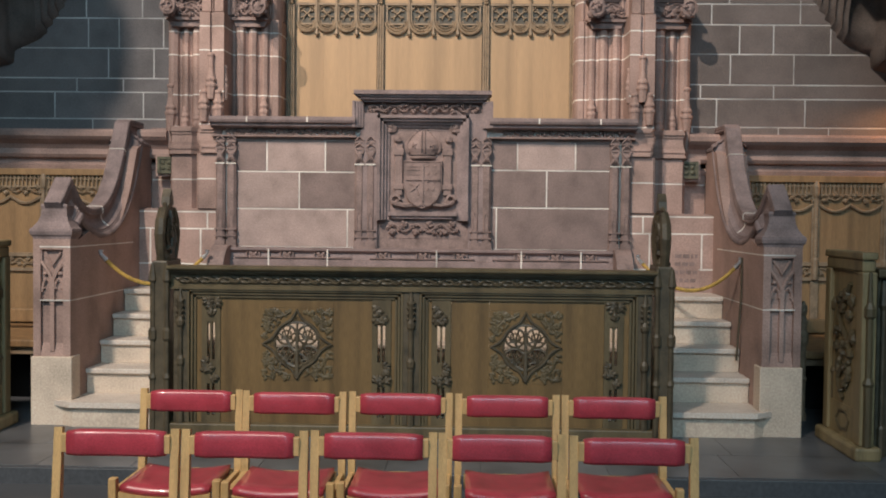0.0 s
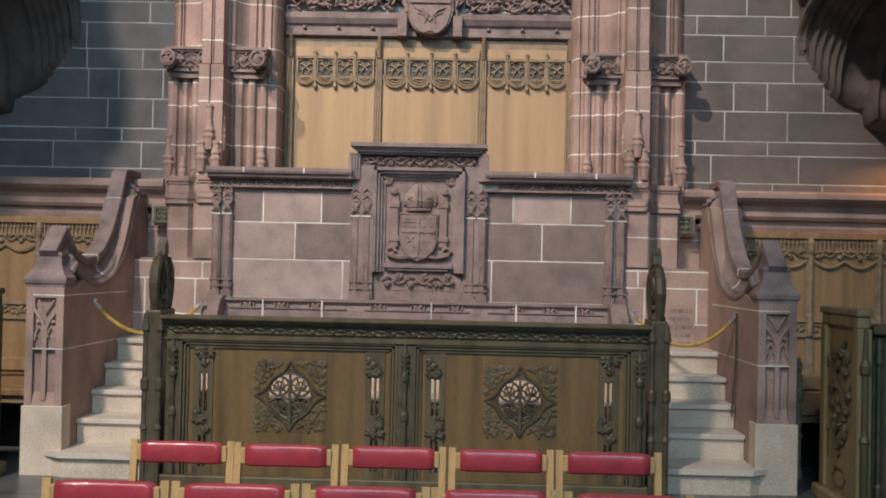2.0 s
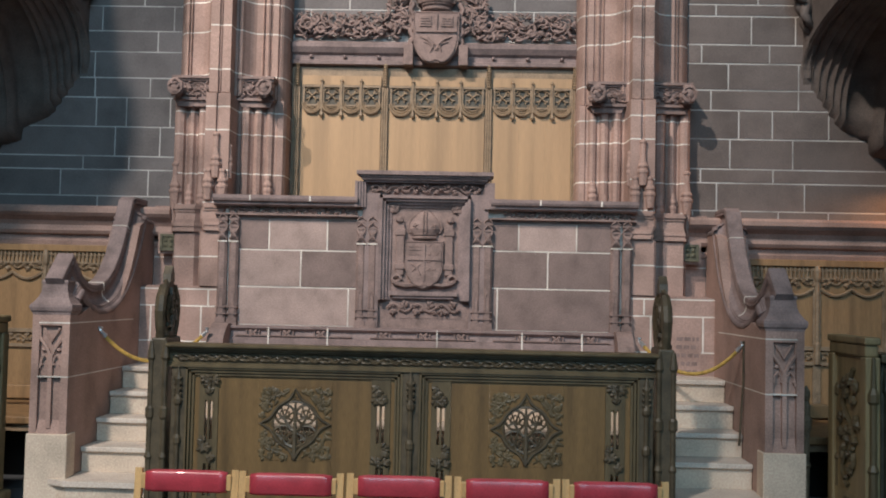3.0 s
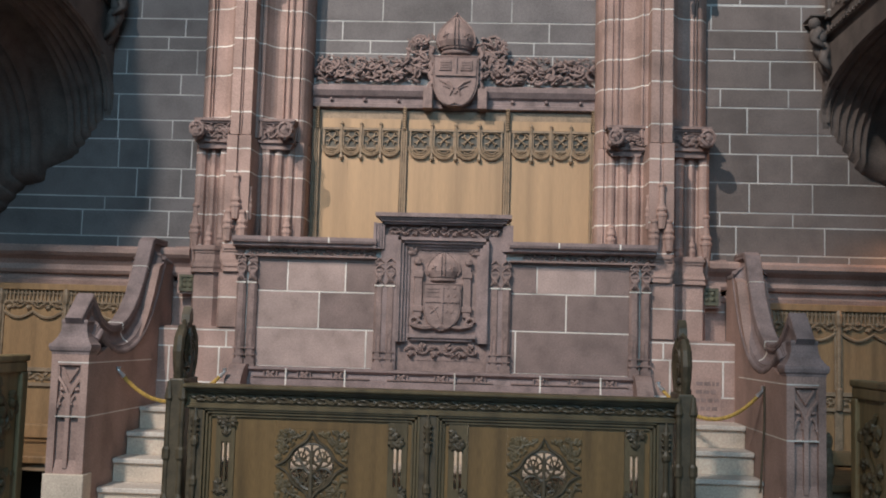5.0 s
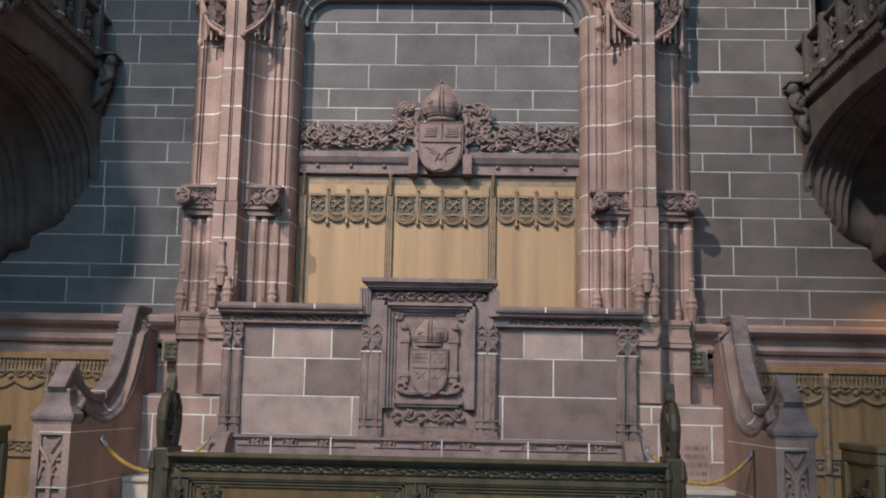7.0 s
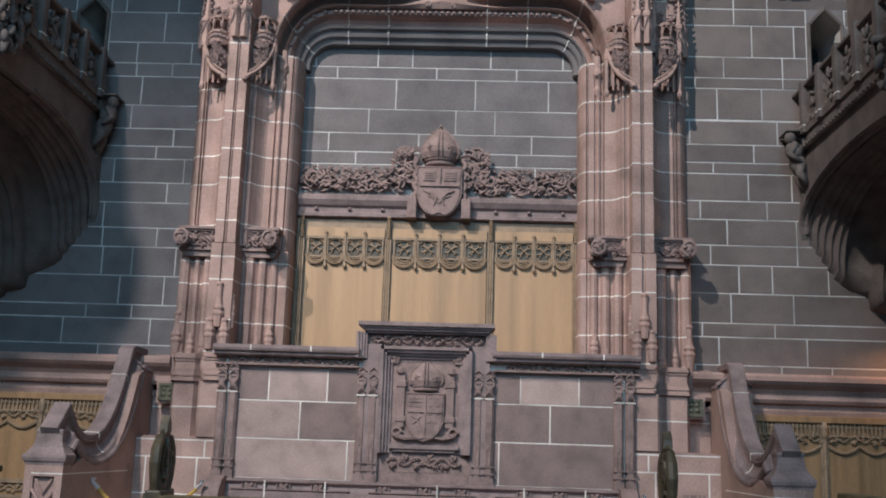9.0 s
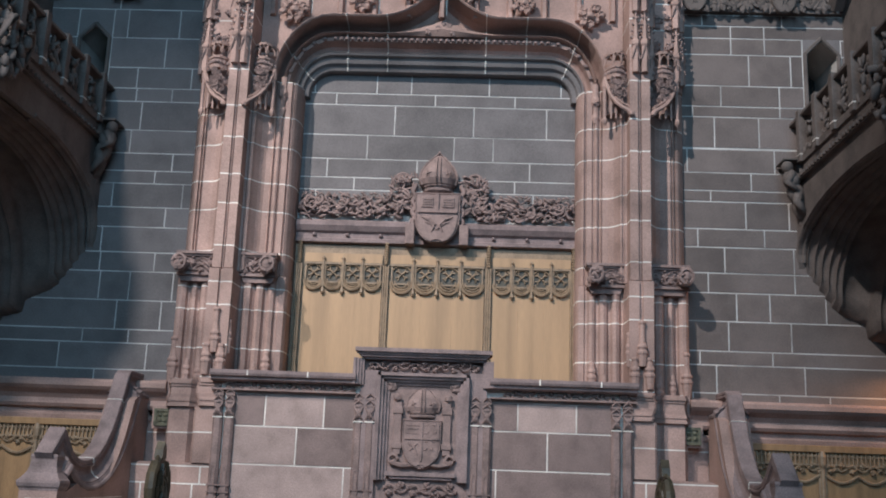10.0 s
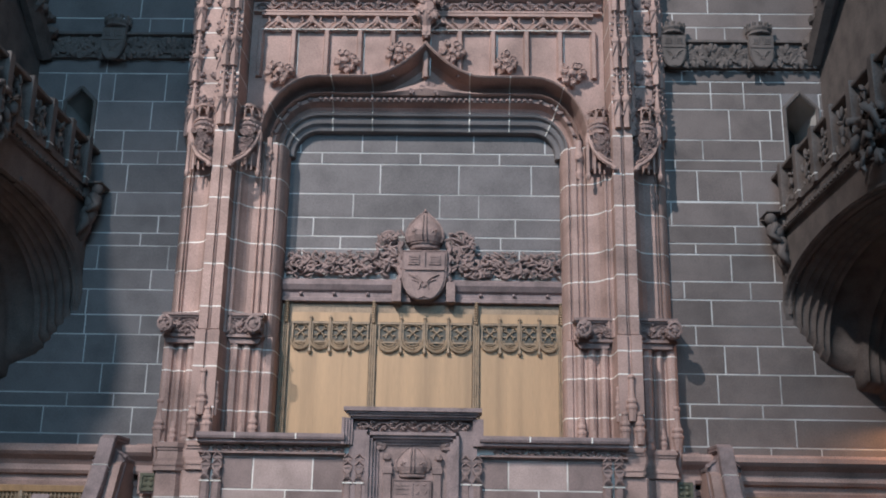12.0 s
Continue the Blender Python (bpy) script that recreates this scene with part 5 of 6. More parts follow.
# ---------- swept parapets with their pedestals ----------
COPE = [(7.49, 1.77), (7.70, 1.965), (7.90, 1.80), (8.0, 1.754), (8.10, 1.732), (8.22, 1.732), (8.34, 1.75), (8.46, 1.795), (8.58, 1.875), (8.69, 1.985), (8.79, 2.12), (8.87, 2.26), (8.94, 2.40), (8.99, 2.50), (9.06, 2.535), (9.40, 2.535)]
for s in (-1, 1):
    par = thing("swept_parapet", "pink sandstone stair parapet with swept moulded coping and tracery pedestal", "parapet", "stair parapets")
    a, b = 2.56, 2.84
    bm = B()
    prism(bm, [(7.64, 0.1), (9.40, 0.1)] + [(y, z - 0.235) for y, z in COPE[::-1] if y > 7.8] + [(7.64, 1.49)], "x", *sorted((s * a, s * (b - 0.02))))
    part("wall", bm, PINK, par)
    for z in (1.44, 1.04):
        part("joint", boxed(*sorted((s * (a - 0.002), s * (b - 0.05))), 7.483, 9.30 if z < 1.3 else 8.9, z - 0.0045, z + 0.0045), MORTAR, par)
    # coping: a roll-edged section carried along the sweep
    half = [(0.058, 0.0), (0.066, -0.006), (0.068, -0.03), (0.062, -0.036), (0.068, -0.042), (0.068, -0.056), (0.050, -0.066), (0.046, -0.09), (0.054, -0.12), (0.074, -0.148), (0.104, -0.165), (0.112, -0.168), (0.112, -0.178), (0.12, -0.182), (0.124, -0.192), (0.142, -0.198), (0.150, -0.212), (0.148, -0.23), (0.13, -0.245)]
    sec = [(-u, v) for u, v in half[::-1]] + half
    bm = B()
    rings = []
    for i, (y, z) in enumerate(COPE):
        p, q = COPE[max(i - 1, 0)], COPE[min(i + 1, len(COPE) - 1)]
        t = Vector((q[0] - p[0], q[1] - p[1])).normalized()
        nrm = Vector((-t.y, t.x)) * (1.38 if i == 1 else 1.0)
        rings.append([bm.verts.new((s * 2.70 + u, y + nrm.x * v, z + nrm.y * v)) for u, v in sec])
    for q, r in zip(rings, rings[1:]):
        for k in range(len(sec)):
            bm.faces.new((q[k], q[(k + 1) % len(sec)], r[(k + 1) % len(sec)], r[k]))
    bm.faces.new(rings[0])
    bm.faces.new(rings[-1])
    lines = [[v.co.copy() for v in rings[k][8:-8]] for k in (6, 11)]
    coping = part("coping", bm, MOULD, par)
    for line in lines:
        bm = B()
        tube(bm, [tuple(q) for q in line], 0.0055, 4)
        part("joint", bm, MORTAR, coping)
    # pedestal
    part("pedestal_foot", boxed(*sorted((s * (a - 0.015), s * (b + 0.015))), 7.47, 7.639, 0.1, 0.62, bevel=0.008), PALE, par, "pale limestone pedestal foot")
    bm = B()
    x0, x1 = sorted((s * a, s * b))
    box(bm, x0, x1, 7.52, 7.638, 0.62, 1.50)
    part("pedestal_shaft", bm, PINK, par)
    for e0, e1 in ((x0, x0 + 0.055), (x1 - 0.055, x1)):
        part("pedestal_stile", boxed(e0, e1, 7.485, 7.5195, 0.62, 1.50), PINK, par)
    part("pedestal_head", boxed(x0 + 0.0555, x1 - 0.0555, 7.485, 7.5195, 1.42, 1.50), PINK, par)
    bm = B()
    prism(bm, [(7.485, 0.62), (7.5195, 0.62), (7.5195, 0.72)], "x", x0 + 0.0555, x1 - 0.0555)
    part("pedestal_sill", bm, PINK, par)
    bm = B()
    c = (x0 + x1) / 2
    box(bm, c - 0.016, c + 0.016, 7.488, 7.53, 0.66, 1.20)
    for k in (-1, 1):
        tube(bm, [(c, 7.50, 1.18), (c + k * 0.03, 7.50, 1.25), (c + k * 0.085, 7.50, 1.33), (c + k * 0.09, 7.50, 1.42)], 0.014, 5)
        m = c + k * 0.045
        tube(bm, [(m - 0.04, 7.505, 1.10), (m - 0.025, 7.505, 1.17), (m, 7.505, 1.20), (m + 0.025, 7.505, 1.17), (m + 0.04, 7.505, 1.10)], 0.011, 5)
        blob(bm, (m - 0.028, 7.505, 1.13), (0.016, 0.012, 0.012))
        blob(bm, (m + 0.028, 7.505, 1.13), (0.016, 0.012, 0.012))
        blob(bm, (c + k * 0.055, 7.505, 1.24), (0.02, 0.012, 0.016))
    tube(bm, [(c - 0.06, 7.505, 1.40), (c, 7.505, 1.30), (c + 0.06, 7.505, 1.40)], 0.011, 5)
    part("tracery", bm, PINK, par)
    bm = B()
    cap = [(1.50, 0.002), (1.515, 0.004), (1.53, 0.016), (1.555, 0.022), (1.575, 0.018), (1.585, 0.004), (1.60, -0.006), (1.63, -0.026), (1.67, -0.040), (1.72, -0.046), (1.745, -0.04), (1.76, -0.045)]
    loops = [[bm.verts.new(q) for q in ((x0 - g, 7.485 - g, z), (x1 + g, 7.485 - g, z), (x1 + g, 7.66, z), (x0 - g, 7.66, z))] for z, g in cap]
    for p, q in zip(loops, loops[1:]):
        for k in range(4):
            bm.faces.new((p[k], p[(k + 1) % 4], q[(k + 1) % 4], q[k]))
    bm.faces.new(loops[0])
    bm.faces.new(loops[-1])
    part("pedestal_cap", bm, MOULD, par)

    # string course over the stalls
    st = thing("string_course", "moulded pink sandstone string course above the oak stalls", "string course", "string courses", kind="structure")
    bm = B()
    xa, xb = sorted((s * 2.38, s * 5.6))
    moulding(bm, [(0.02, 2.105), (0.03, 2.14), (0.0, 2.16), (0.0, 2.20), (0.05, 2.21), (0.07, 2.24), (0.06, 2.26), (0.05, 2.29), (0.08, 2.33), (0.14, 2.37), (0.17, 2.40), (0.17, 2.44), (0.15, 2.465), (-0.02, 2.475)], xa, xb, 9.42)
    part("moulding", bm, PINK, st)
    for k in range(4):
        x = s * (3.5 + k * 0.62)
        part("joint", boxed(x - 0.006, x + 0.006, 9.27, 9.4, 2.385, 2.44), MORTAR, st)

    # oak stalls behind
    stall = thing("choir_stall", "honey oak choir stall with carved cresting and panelled back", "choir stall", "choir stalls")
    part("back_panel", boxed(xa if s < 0 else 2.86, xb if s > 0 else -2.86, 9.34, 9.42, 0.7, 2.10), STALL, stall)
    xs = [2.92 + 0.62 * k for k in range(5)]
    for k, u in enumerate(xs):
        x = s * u
        bm = B()
        lathe(bm, [(0.03, 1.16), (0.03, 1.34), (0.02, 1.36), (0.018, 1.9), (0.03, 1.93), (0.034, 2.0), (0.02, 2.05)], (x, 9.31, 0), 8)
        box(bm, x - 0.035, x + 0.035, 9.32, 9.36, 0.7, 2.10)
        part("stile", bm, GOLDC, stall)
        if k < 4:
            p, q = sorted((s * (u + 0.03), s * (u + 0.59)))
            bm = B()
            vine(bm, p, q, 9.335, 1.86, 1.95, 0.10, 0.03, k + 11 * s)
            for i in range(15):
                x = p + (q - p) * (i + 0.5) / 15
                box(bm, x - 0.006, x + 0.006, 9.315, 9.34, 1.93, 2.035)
                tube(bm, arc((x, 2.0), (q - p) / 36, 0, 180, 4, 9.32), 0.006, 4)
            box(bm, p, q, 9.317, 9.342, 1.925, 1.94)
            tube(bm, [(p + (q - p) * t, 9.32, 1.84 - 0.06 * abs(math.sin(t * math.pi * 2))) for t in [i / 16 for i in range(17)]], 0.014, 5)
            part("carved_cresting", bm, GOLDC, stall)
            bm = B()
            vine(bm, p, q, 9.335, 1.20, 1.28, 0.08, 0.02, k + 31 * s)
            box(bm, p, q, 9.31, 9.345, 1.285, 1.32)
            box(bm, p, q, 9.31, 9.345, 1.15, 1.18)
            part("panel_rail", bm, GOLDC, stall)
    part("top_rail", boxed(xa if s < 0 else 2.86, xb if s > 0 else -2.86, 9.30, 9.35, 2.04, 2.10, bevel=0.006), STALL, stall)
    part("seat_board", boxed(*sorted((s * 2.92, s * 5.6)), 8.12, 9.34, 0.60, 0.66, bevel=0.01), STALL, stall)
    part("seat_front", boxed(*sorted((s * 2.92, s * 5.6)), 8.16, 8.2, 0.54, 0.60), GOLDC, stall)
    part("back_rail", boxed(*sorted((s * 2.92, s * 5.6)), 8.9, 8.96, 0.72, 0.84, bevel=0.01), STALL, stall)
    # upright black sheet paints the shade beneath the seat
    part("under_seat_shade", boxed(*sorted((s * 2.92, s * 5.6)), 8.6, 8.64, 0.1, 0.60), SHADEBLACK, stall, "near-black sheet for the shade under the seat")
    bm = B()
    lathe(bm, [(0.04, 0.104), (0.04, 0.16), (0.028, 0.18), (0.03, 0.42), (0.042, 0.44), (0.028, 0.47), (0.03, 0.70), (0.045, 0.74), (0.045, 0.80), (0.03, 0.83), (0.034, 0.90), (0.022, 0.94), (0.034, 0.98), (0.03, 1.02), (0.006, 1.06)], (s * 3.06, 8.12, 0), 10)
    part("turned_post", bm, GOLDC, stall)

    # carved stall end nearer the choir
    end = thing("stall_end", "dark olive oak stall end with pierced foliage carving", "stall end", "stall ends")
    ex = s * 3.06
    bm = B()
    box(bm, ex - 0.03, ex + 0.03, 6.86, 7.42, 0.20, 0.42)
    box(bm, ex - 0.02, ex + 0.02, 6.86, 7.42, 0.42, 1.36)
    box(bm, ex - 0.045, ex + 0.045, 6.80, 7.48, 1.36, 1.44, bevel=0.012)
    box(bm, ex - 0.055, ex + 0.055, 6.78, 7.50, 1.44, 1.49, bevel=0.012)
    part("panel", bm, STALLEND, end)
    for y in (6.83, 7.44):
        bm = B()
        box(bm, ex - 0.05, ex + 0.05, y - 0.05, y + 0.05, 0.2, 1.36, bevel=0.012)
        part("stile", bm, STALLEND, end)
        bm = B()
        lathe(bm, [(0.03, 0.2), (0.03, 0.6), (0.04, 0.62), (0.024, 0.66), (0.024, 1.05), (0.04, 1.07), (0.04, 1.12), (0.02, 1.16), (0.012, 1.36)], (ex - s * 0.0, y - 0.055, 0), 8)
        part("shaft", bm, OLIVE, end)
    part("foot", boxed(ex - 0.09, ex + 0.09, 6.74, 7.54, 0.104, 0.2, bevel=0.02), STALLEND, end)
    bm = B()
    rng = random.Random(12 + s)
    for i in range(34):
        y, z = rng.uniform(6.98, 7.3), rng.uniform(0.5, 1.3)
        blob(bm, (ex - s * 0.03, y, z), (0.03, rng.uniform(0.03, 0.06), rng.uniform(0.02, 0.05)), 1, Matrix.Rotation(rng.uniform(0, 3), 4, "X"))
    tube(bm, [(ex - s * 0.03, 7.14 + 0.1 * math.sin(i * 0.6), 0.46 + i * 0.045) for i in range(19)], 0.02, 5)
    tube(bm, [(ex - s * 0.025, 7.14 + 0.12 * math.cos(i), 0.31 + 0.07 * math.sin(i)) for i in range(7)], 0.016, 5)
    part("foliage", bm, OLIVE, end)
    desk = thing("stall_desk", "dark olive oak stall desk front with sunk panels", "desk", "stall desks")
    p, q = sorted((s * 3.14, s * 5.2))
    part("front", boxed(p, q, 6.92, 6.97, 0.104, 1.32), OLIVE, desk)
    part("sloping_top", boxed(p, q, 6.84, 7.2, 1.32, 1.38, bevel=0.012), OLIVE, desk)
    for k in range(4):
        u = s * (3.2 + 0.5 * k)
        bm = B()
        lathe(bm, [(0.03, 0.104), (0.03, 0.3), (0.02, 0.32), (0.02, 1.1), (0.035, 1.13), (0.02, 1.3)], (u, 6.9, 0), 8)
        box(bm, u - 0.04, u + 0.04, 6.905, 6.93, 0.104, 1.32)
        part("stile", bm, OLIVEC, desk)
        part("rail", boxed(*sorted((u + s * 0.04, u + s * 0.46)), 6.905, 6.93, 0.62, 0.70), OLIVEC, desk)

    # rope barrier across the stair
    rope = thing("rope_barrier", "twisted gold rope with chrome hooks hung across the steps", "rope", "rope barriers")
    A, Bp = Vector((s * 2.55, 8.08, 1.37)), Vector((s * 1.83, 8.62, 1.36))
    pts = [A.lerp(Bp, t) - Vector((0, 0, 0.27 * 4 * t * (1 - t) * (1.0 - 0.15 * t))) for t in [i / 40 for i in range(41)]]
    for k in range(3):
        bm = B()
        line = []
        for i in range(161):
            f = 1.5 + i / 160 * 37
            j = int(f)
            c = pts[j].lerp(pts[j + 1], f - j)
            ph = i * 0.55 + k * math.tau / 3
            line.append(c + Vector((0.008 * math.cos(ph) * 0.7, 0.008 * math.cos(ph) * 0.7, 0.009 * math.sin(ph))))
        tube(bm, line, 0.0095, 5)
        part("strand", bm, ROPE, rope, smooth=True)
    for e, o in ((A, pts[2]), (Bp, pts[-3])):
        bm = B()
        tube(bm, [e + Vector((0, 0, 0.02)), e, e.lerp(o, 0.5), o], [0.010, 0.014, 0.018, 0.022], 8)
        lathe(bm, [(0.02, -0.01), (0.02, 0.01)], tuple(e + Vector((0, 0, 0.02))), 10)
        part("hook", bm, CHROME, rope, "chrome hook")

    if s > 0:
        bm = B()
        tube(bm, [A + Vector((0.0, -0.03, 0.03)), A + Vector((0.0, -0.035, -0.25)), A + Vector((-0.02, -0.05, -0.55)), A + Vector((-0.035, -0.06, -0.78))], 0.009, 6)
        part("strap", bm, OLIVEC, rope, "thin dark hanging strap")

    # small bronze grille beside the pier
    gr = thing("wall_grille", "small square green bronze grille set in the stone", "grille", "wall grilles")
    gz, gxx = 2.14, s * 2.385
    part("plate", boxed(gxx - 0.075, gxx + 0.075, 9.27, 9.29, gz - 0.075, gz + 0.075), BRONZE, gr)
    bm = B()
    for k in (-1, 1):
        box(bm, gxx + k * 0.065 - 0.012, gxx + k * 0.065 + 0.012, 9.255, 9.285, gz - 0.078, gz + 0.078)
        box(bm, gxx - 0.078, gxx + 0.078, 9.256, 9.284, gz + k * 0.065 - 0.012, gz + k * 0.065 + 0.012)
    part("frame", bm, BRONZE, gr)
    bm = B()
    for k in range(4):
        blob(bm, (gxx + 0.025 * (1 if k % 2 else -1), 9.265, gz + 0.025 * (1 if k > 1 else -1)), (0.022, 0.012, 0.022))
    part("rosette", bm, BRONZE, gr)
    part("pocket", boxed(gxx - 0.1, gxx + 0.1, 9.285, 9.345, gz - 0.1, gz + 0.1), PINK, gr)

plaque = thing("wall_plaque", "stone plaque with worn cut lettering beside the steps", "plaque")
part("slab", boxed(2.20, 2.44, 9.052, 9.062, 1.02, 1.42), PINK, plaque)
rng = random.Random(2)
for i in range(5):
    x = 2.225
    z = 1.375 - i * 0.072
    while x < 2.41:
        w = rng.uniform(0.02, 0.06)
        part("lettering_bar", boxed(x, min(x + w, 2.43), 9.049, 9.054, z - 0.022, z + 0.012), CARVED, plaque)
        x += w + 0.012

# ---------- the oak screen ----------
screen = thing("oak_screen", "dark bronzed oak screen with pierced tracery panels and carved posts", "screen")
SY = 7.30
for s, x in ((-1, -1.805), (1, 1.795)):
    bm = B()
    box(bm, x - 0.055, x + 0.055, SY - 0.09, SY + 0.09, 0.104, 1.36, bevel=0.012)
    for k in (-1, 1):
        lathe(bm, [(0.022, 0.104), (0.022, 0.5), (0.03, 0.52), (0.02, 0.55), (0.02, 0.78), (0.032, 0.8), (0.032, 0.86), (0.02, 0.88), (0.02, 1.2), (0.032, 1.22), (0.014, 1.34)], (x + k * 0.05, SY - 0.085, 0), 8)
    part("post", bm, OLIVEC, screen)
    bm = B()
    # poppyhead: a tall pierced leaf set along the bench end, thick rolled rims and a pointed tip
    ym = SY + 0.10
    outline = [(SY - 0.05, 1.36), (SY - 0.075, 1.45), (SY - 0.085, 1.55), (SY - 0.065, 1.65), (SY - 0.01, 1.72), (ym - 0.03, 1.765), (ym + 0.03, 1.765), (SY + 0.21, 1.72), (SY + 0.265, 1.65), (SY + 0.285, 1.55), (SY + 0.275, 1.45), (SY + 0.25, 1.36)]
    prism(bm, outline, "x", x - 0.016, x + 0.016)
    tube(bm, [(x, y, z) for y, z in outline], [0.03, 0.036, 0.04, 0.04, 0.036, 0.03, 0.03, 0.036, 0.04, 0.04, 0.036, 0.03], 8)
    lathe(bm, [(0.05, 1.34), (0.055, 1.38), (0.03, 1.42)], (x, SY, 0), 8)
    prism(bm, [(ym - 0.055, 1.76), (ym - 0.045, 1.82), (ym, 1.88), (ym + 0.045, 1.82), (ym + 0.05, 1.76)], "x", x - 0.03, x + 0.03)
    for d in (-1, 1):
        for k in range(7):
            a = 0.35 + k * 0.9
            tube(bm, [(x + d * 0.022, ym + 0.11 * math.cos(a + e) * (1 - 0.25 * e), 1.55 + 0.13 * math.sin(a + e) * (1 - 0.25 * e)) for e in (0, 0.35, 0.7, 1.1, 1.6)], [0.022, 0.02, 0.016, 0.014, 0.01], 5)
        tube(bm, [(x + d * 0.024, ym, 1.40), (x + d * 0.03, ym + 0.01, 1.52), (x + d * 0.026, ym - 0.01, 1.62), (x + d * 0.02, ym, 1.72)], 0.016, 5)
        blob(bm, (x + d * 0.025, ym, 1.55), (0.02, 0.035, 0.04))
    box(bm, x - 0.045, x + 0.045, SY + 0.09, SY + 0.30, 0.3, 1.36, bevel=0.01)
    part("poppyhead", bm, OLIVEC, screen, "carved oak poppyhead finial")
bm = B()
face = [(0.06, 1.156), (0.06, 1.172), (0.045, 1.176), (0.045, 1.19), (0.03, 1.192), (0.03, 1.264), (0.06, 1.268), (0.06, 1.278), (0.085, 1.284), (0.085, 1.294), (0.105, 1.298), (0.11, 1.306), (0.11, 1.318), (0.10, 1.325)]
prism(bm, [(SY - d, z) for d, z in face] + [(SY + d, z) for d, z in face[::-1]], "x", -1.75, 1.74)
part("top_rail", bm, OLIVE, screen)
bm = B()
for i in range(24):
    x = -1.67 + i * 0.145
    for k, (dx, dz, t, w) in enumerate(((0.0, 0.0, 0.32, 0.062), (0.05, 0.012, 0.22, 0.05), (0.085, -0.010, -0.30, 0.045), (0.03, -0.018, 0.15, 0.04), (0.11, 0.018, 0.1, 0.035))):
        blob(bm, (x + dx, SY - 0.036 - 0.004 * (k % 2), 1.228 + dz), (w, 0.016, 0.0115), 1, Matrix.Rotation(t if i % 2 else t * 0.85, 4, "Y"))
    tube(bm, [(x + 0.145 * q, SY - 0.045, 1.228 + 0.024 * math.sin(q * math.tau)) for q in (0, 0.2, 0.4, 0.6, 0.8, 1.0)], 0.009, 5)
part("rail_vine", bm, OLIVEC, screen, "running vine carving")
part("sill", boxed(-1.75, 1.74, SY - 0.08, SY + 0.08, 0.104, 0.19, bevel=0.01), OLIVE, screen)


def pilaster(x, w=0.05):
    bm = B()
    box(bm, x - w, x + w, SY - 0.045, SY + 0.04, 0.19, 1.155, bevel=0.006)
    lathe(bm, [(0.028, 0.19), (0.028, 0.34), (0.036, 0.36), (0.02, 0.39), (0.02, 0.60), (0.03, 0.62), (0.03, 0.655), (0.018, 0.68), (0.018, 0.88), (0.03, 0.9), (0.03, 0.93), (0.016, 0.96), (0.022, 1.05), (0.026, 1.07), (0.004, 1.16)], (x, SY - 0.055, 0), 8)
    for i in range(5):
        for d in (-1, 1):
            blob(bm, (x + d * 0.022, SY - 0.06, 0.92 + i * 0.04), (0.012, 0.014, 0.014))
    part("pilaster", bm, OLIVEC, screen)


def slit_column(c):
    """Narrow panel with two tiers of paired slits between carved leaf bosses."""
    w = 0.068
    bm = B()
    for x in (-w, -0.007, w - 0.04):
        box(bm, c + x, c + x + (0.04 if abs(x) > 0.01 else 0.014), SY - 0.02, SY + 0.02, 0.19, 1.155)
    for z0, z1 in ((0.19, 0.24), (0.47, 0.64), (0.92, 1.155)):
        box(bm, c - w, c + w, SY - 0.019, SY + 0.02, z0, z1)
    for z in (0.47, 0.92):
        for d in (-1, 1):
            tube(bm, arc((c + d * 0.0215, z - 0.018), 0.016, 0, 180, 6, SY - 0.01), 0.007, 4)
    slit = part("slit_frame", bm, OLIVE, screen)
    rng = random.Random(int(c * 100))
    for z in (1.02, 0.555):
        bm = B()
        for i in range(7):
            leaf(bm, (c + rng.uniform(-0.035, 0.035), SY - 0.02, z + rng.uniform(-0.07, 0.07)), 0.07, rng.uniform(0, 6.28), 0.02, rng)
        part("leaf_boss", bm, OLIVEC, slit)


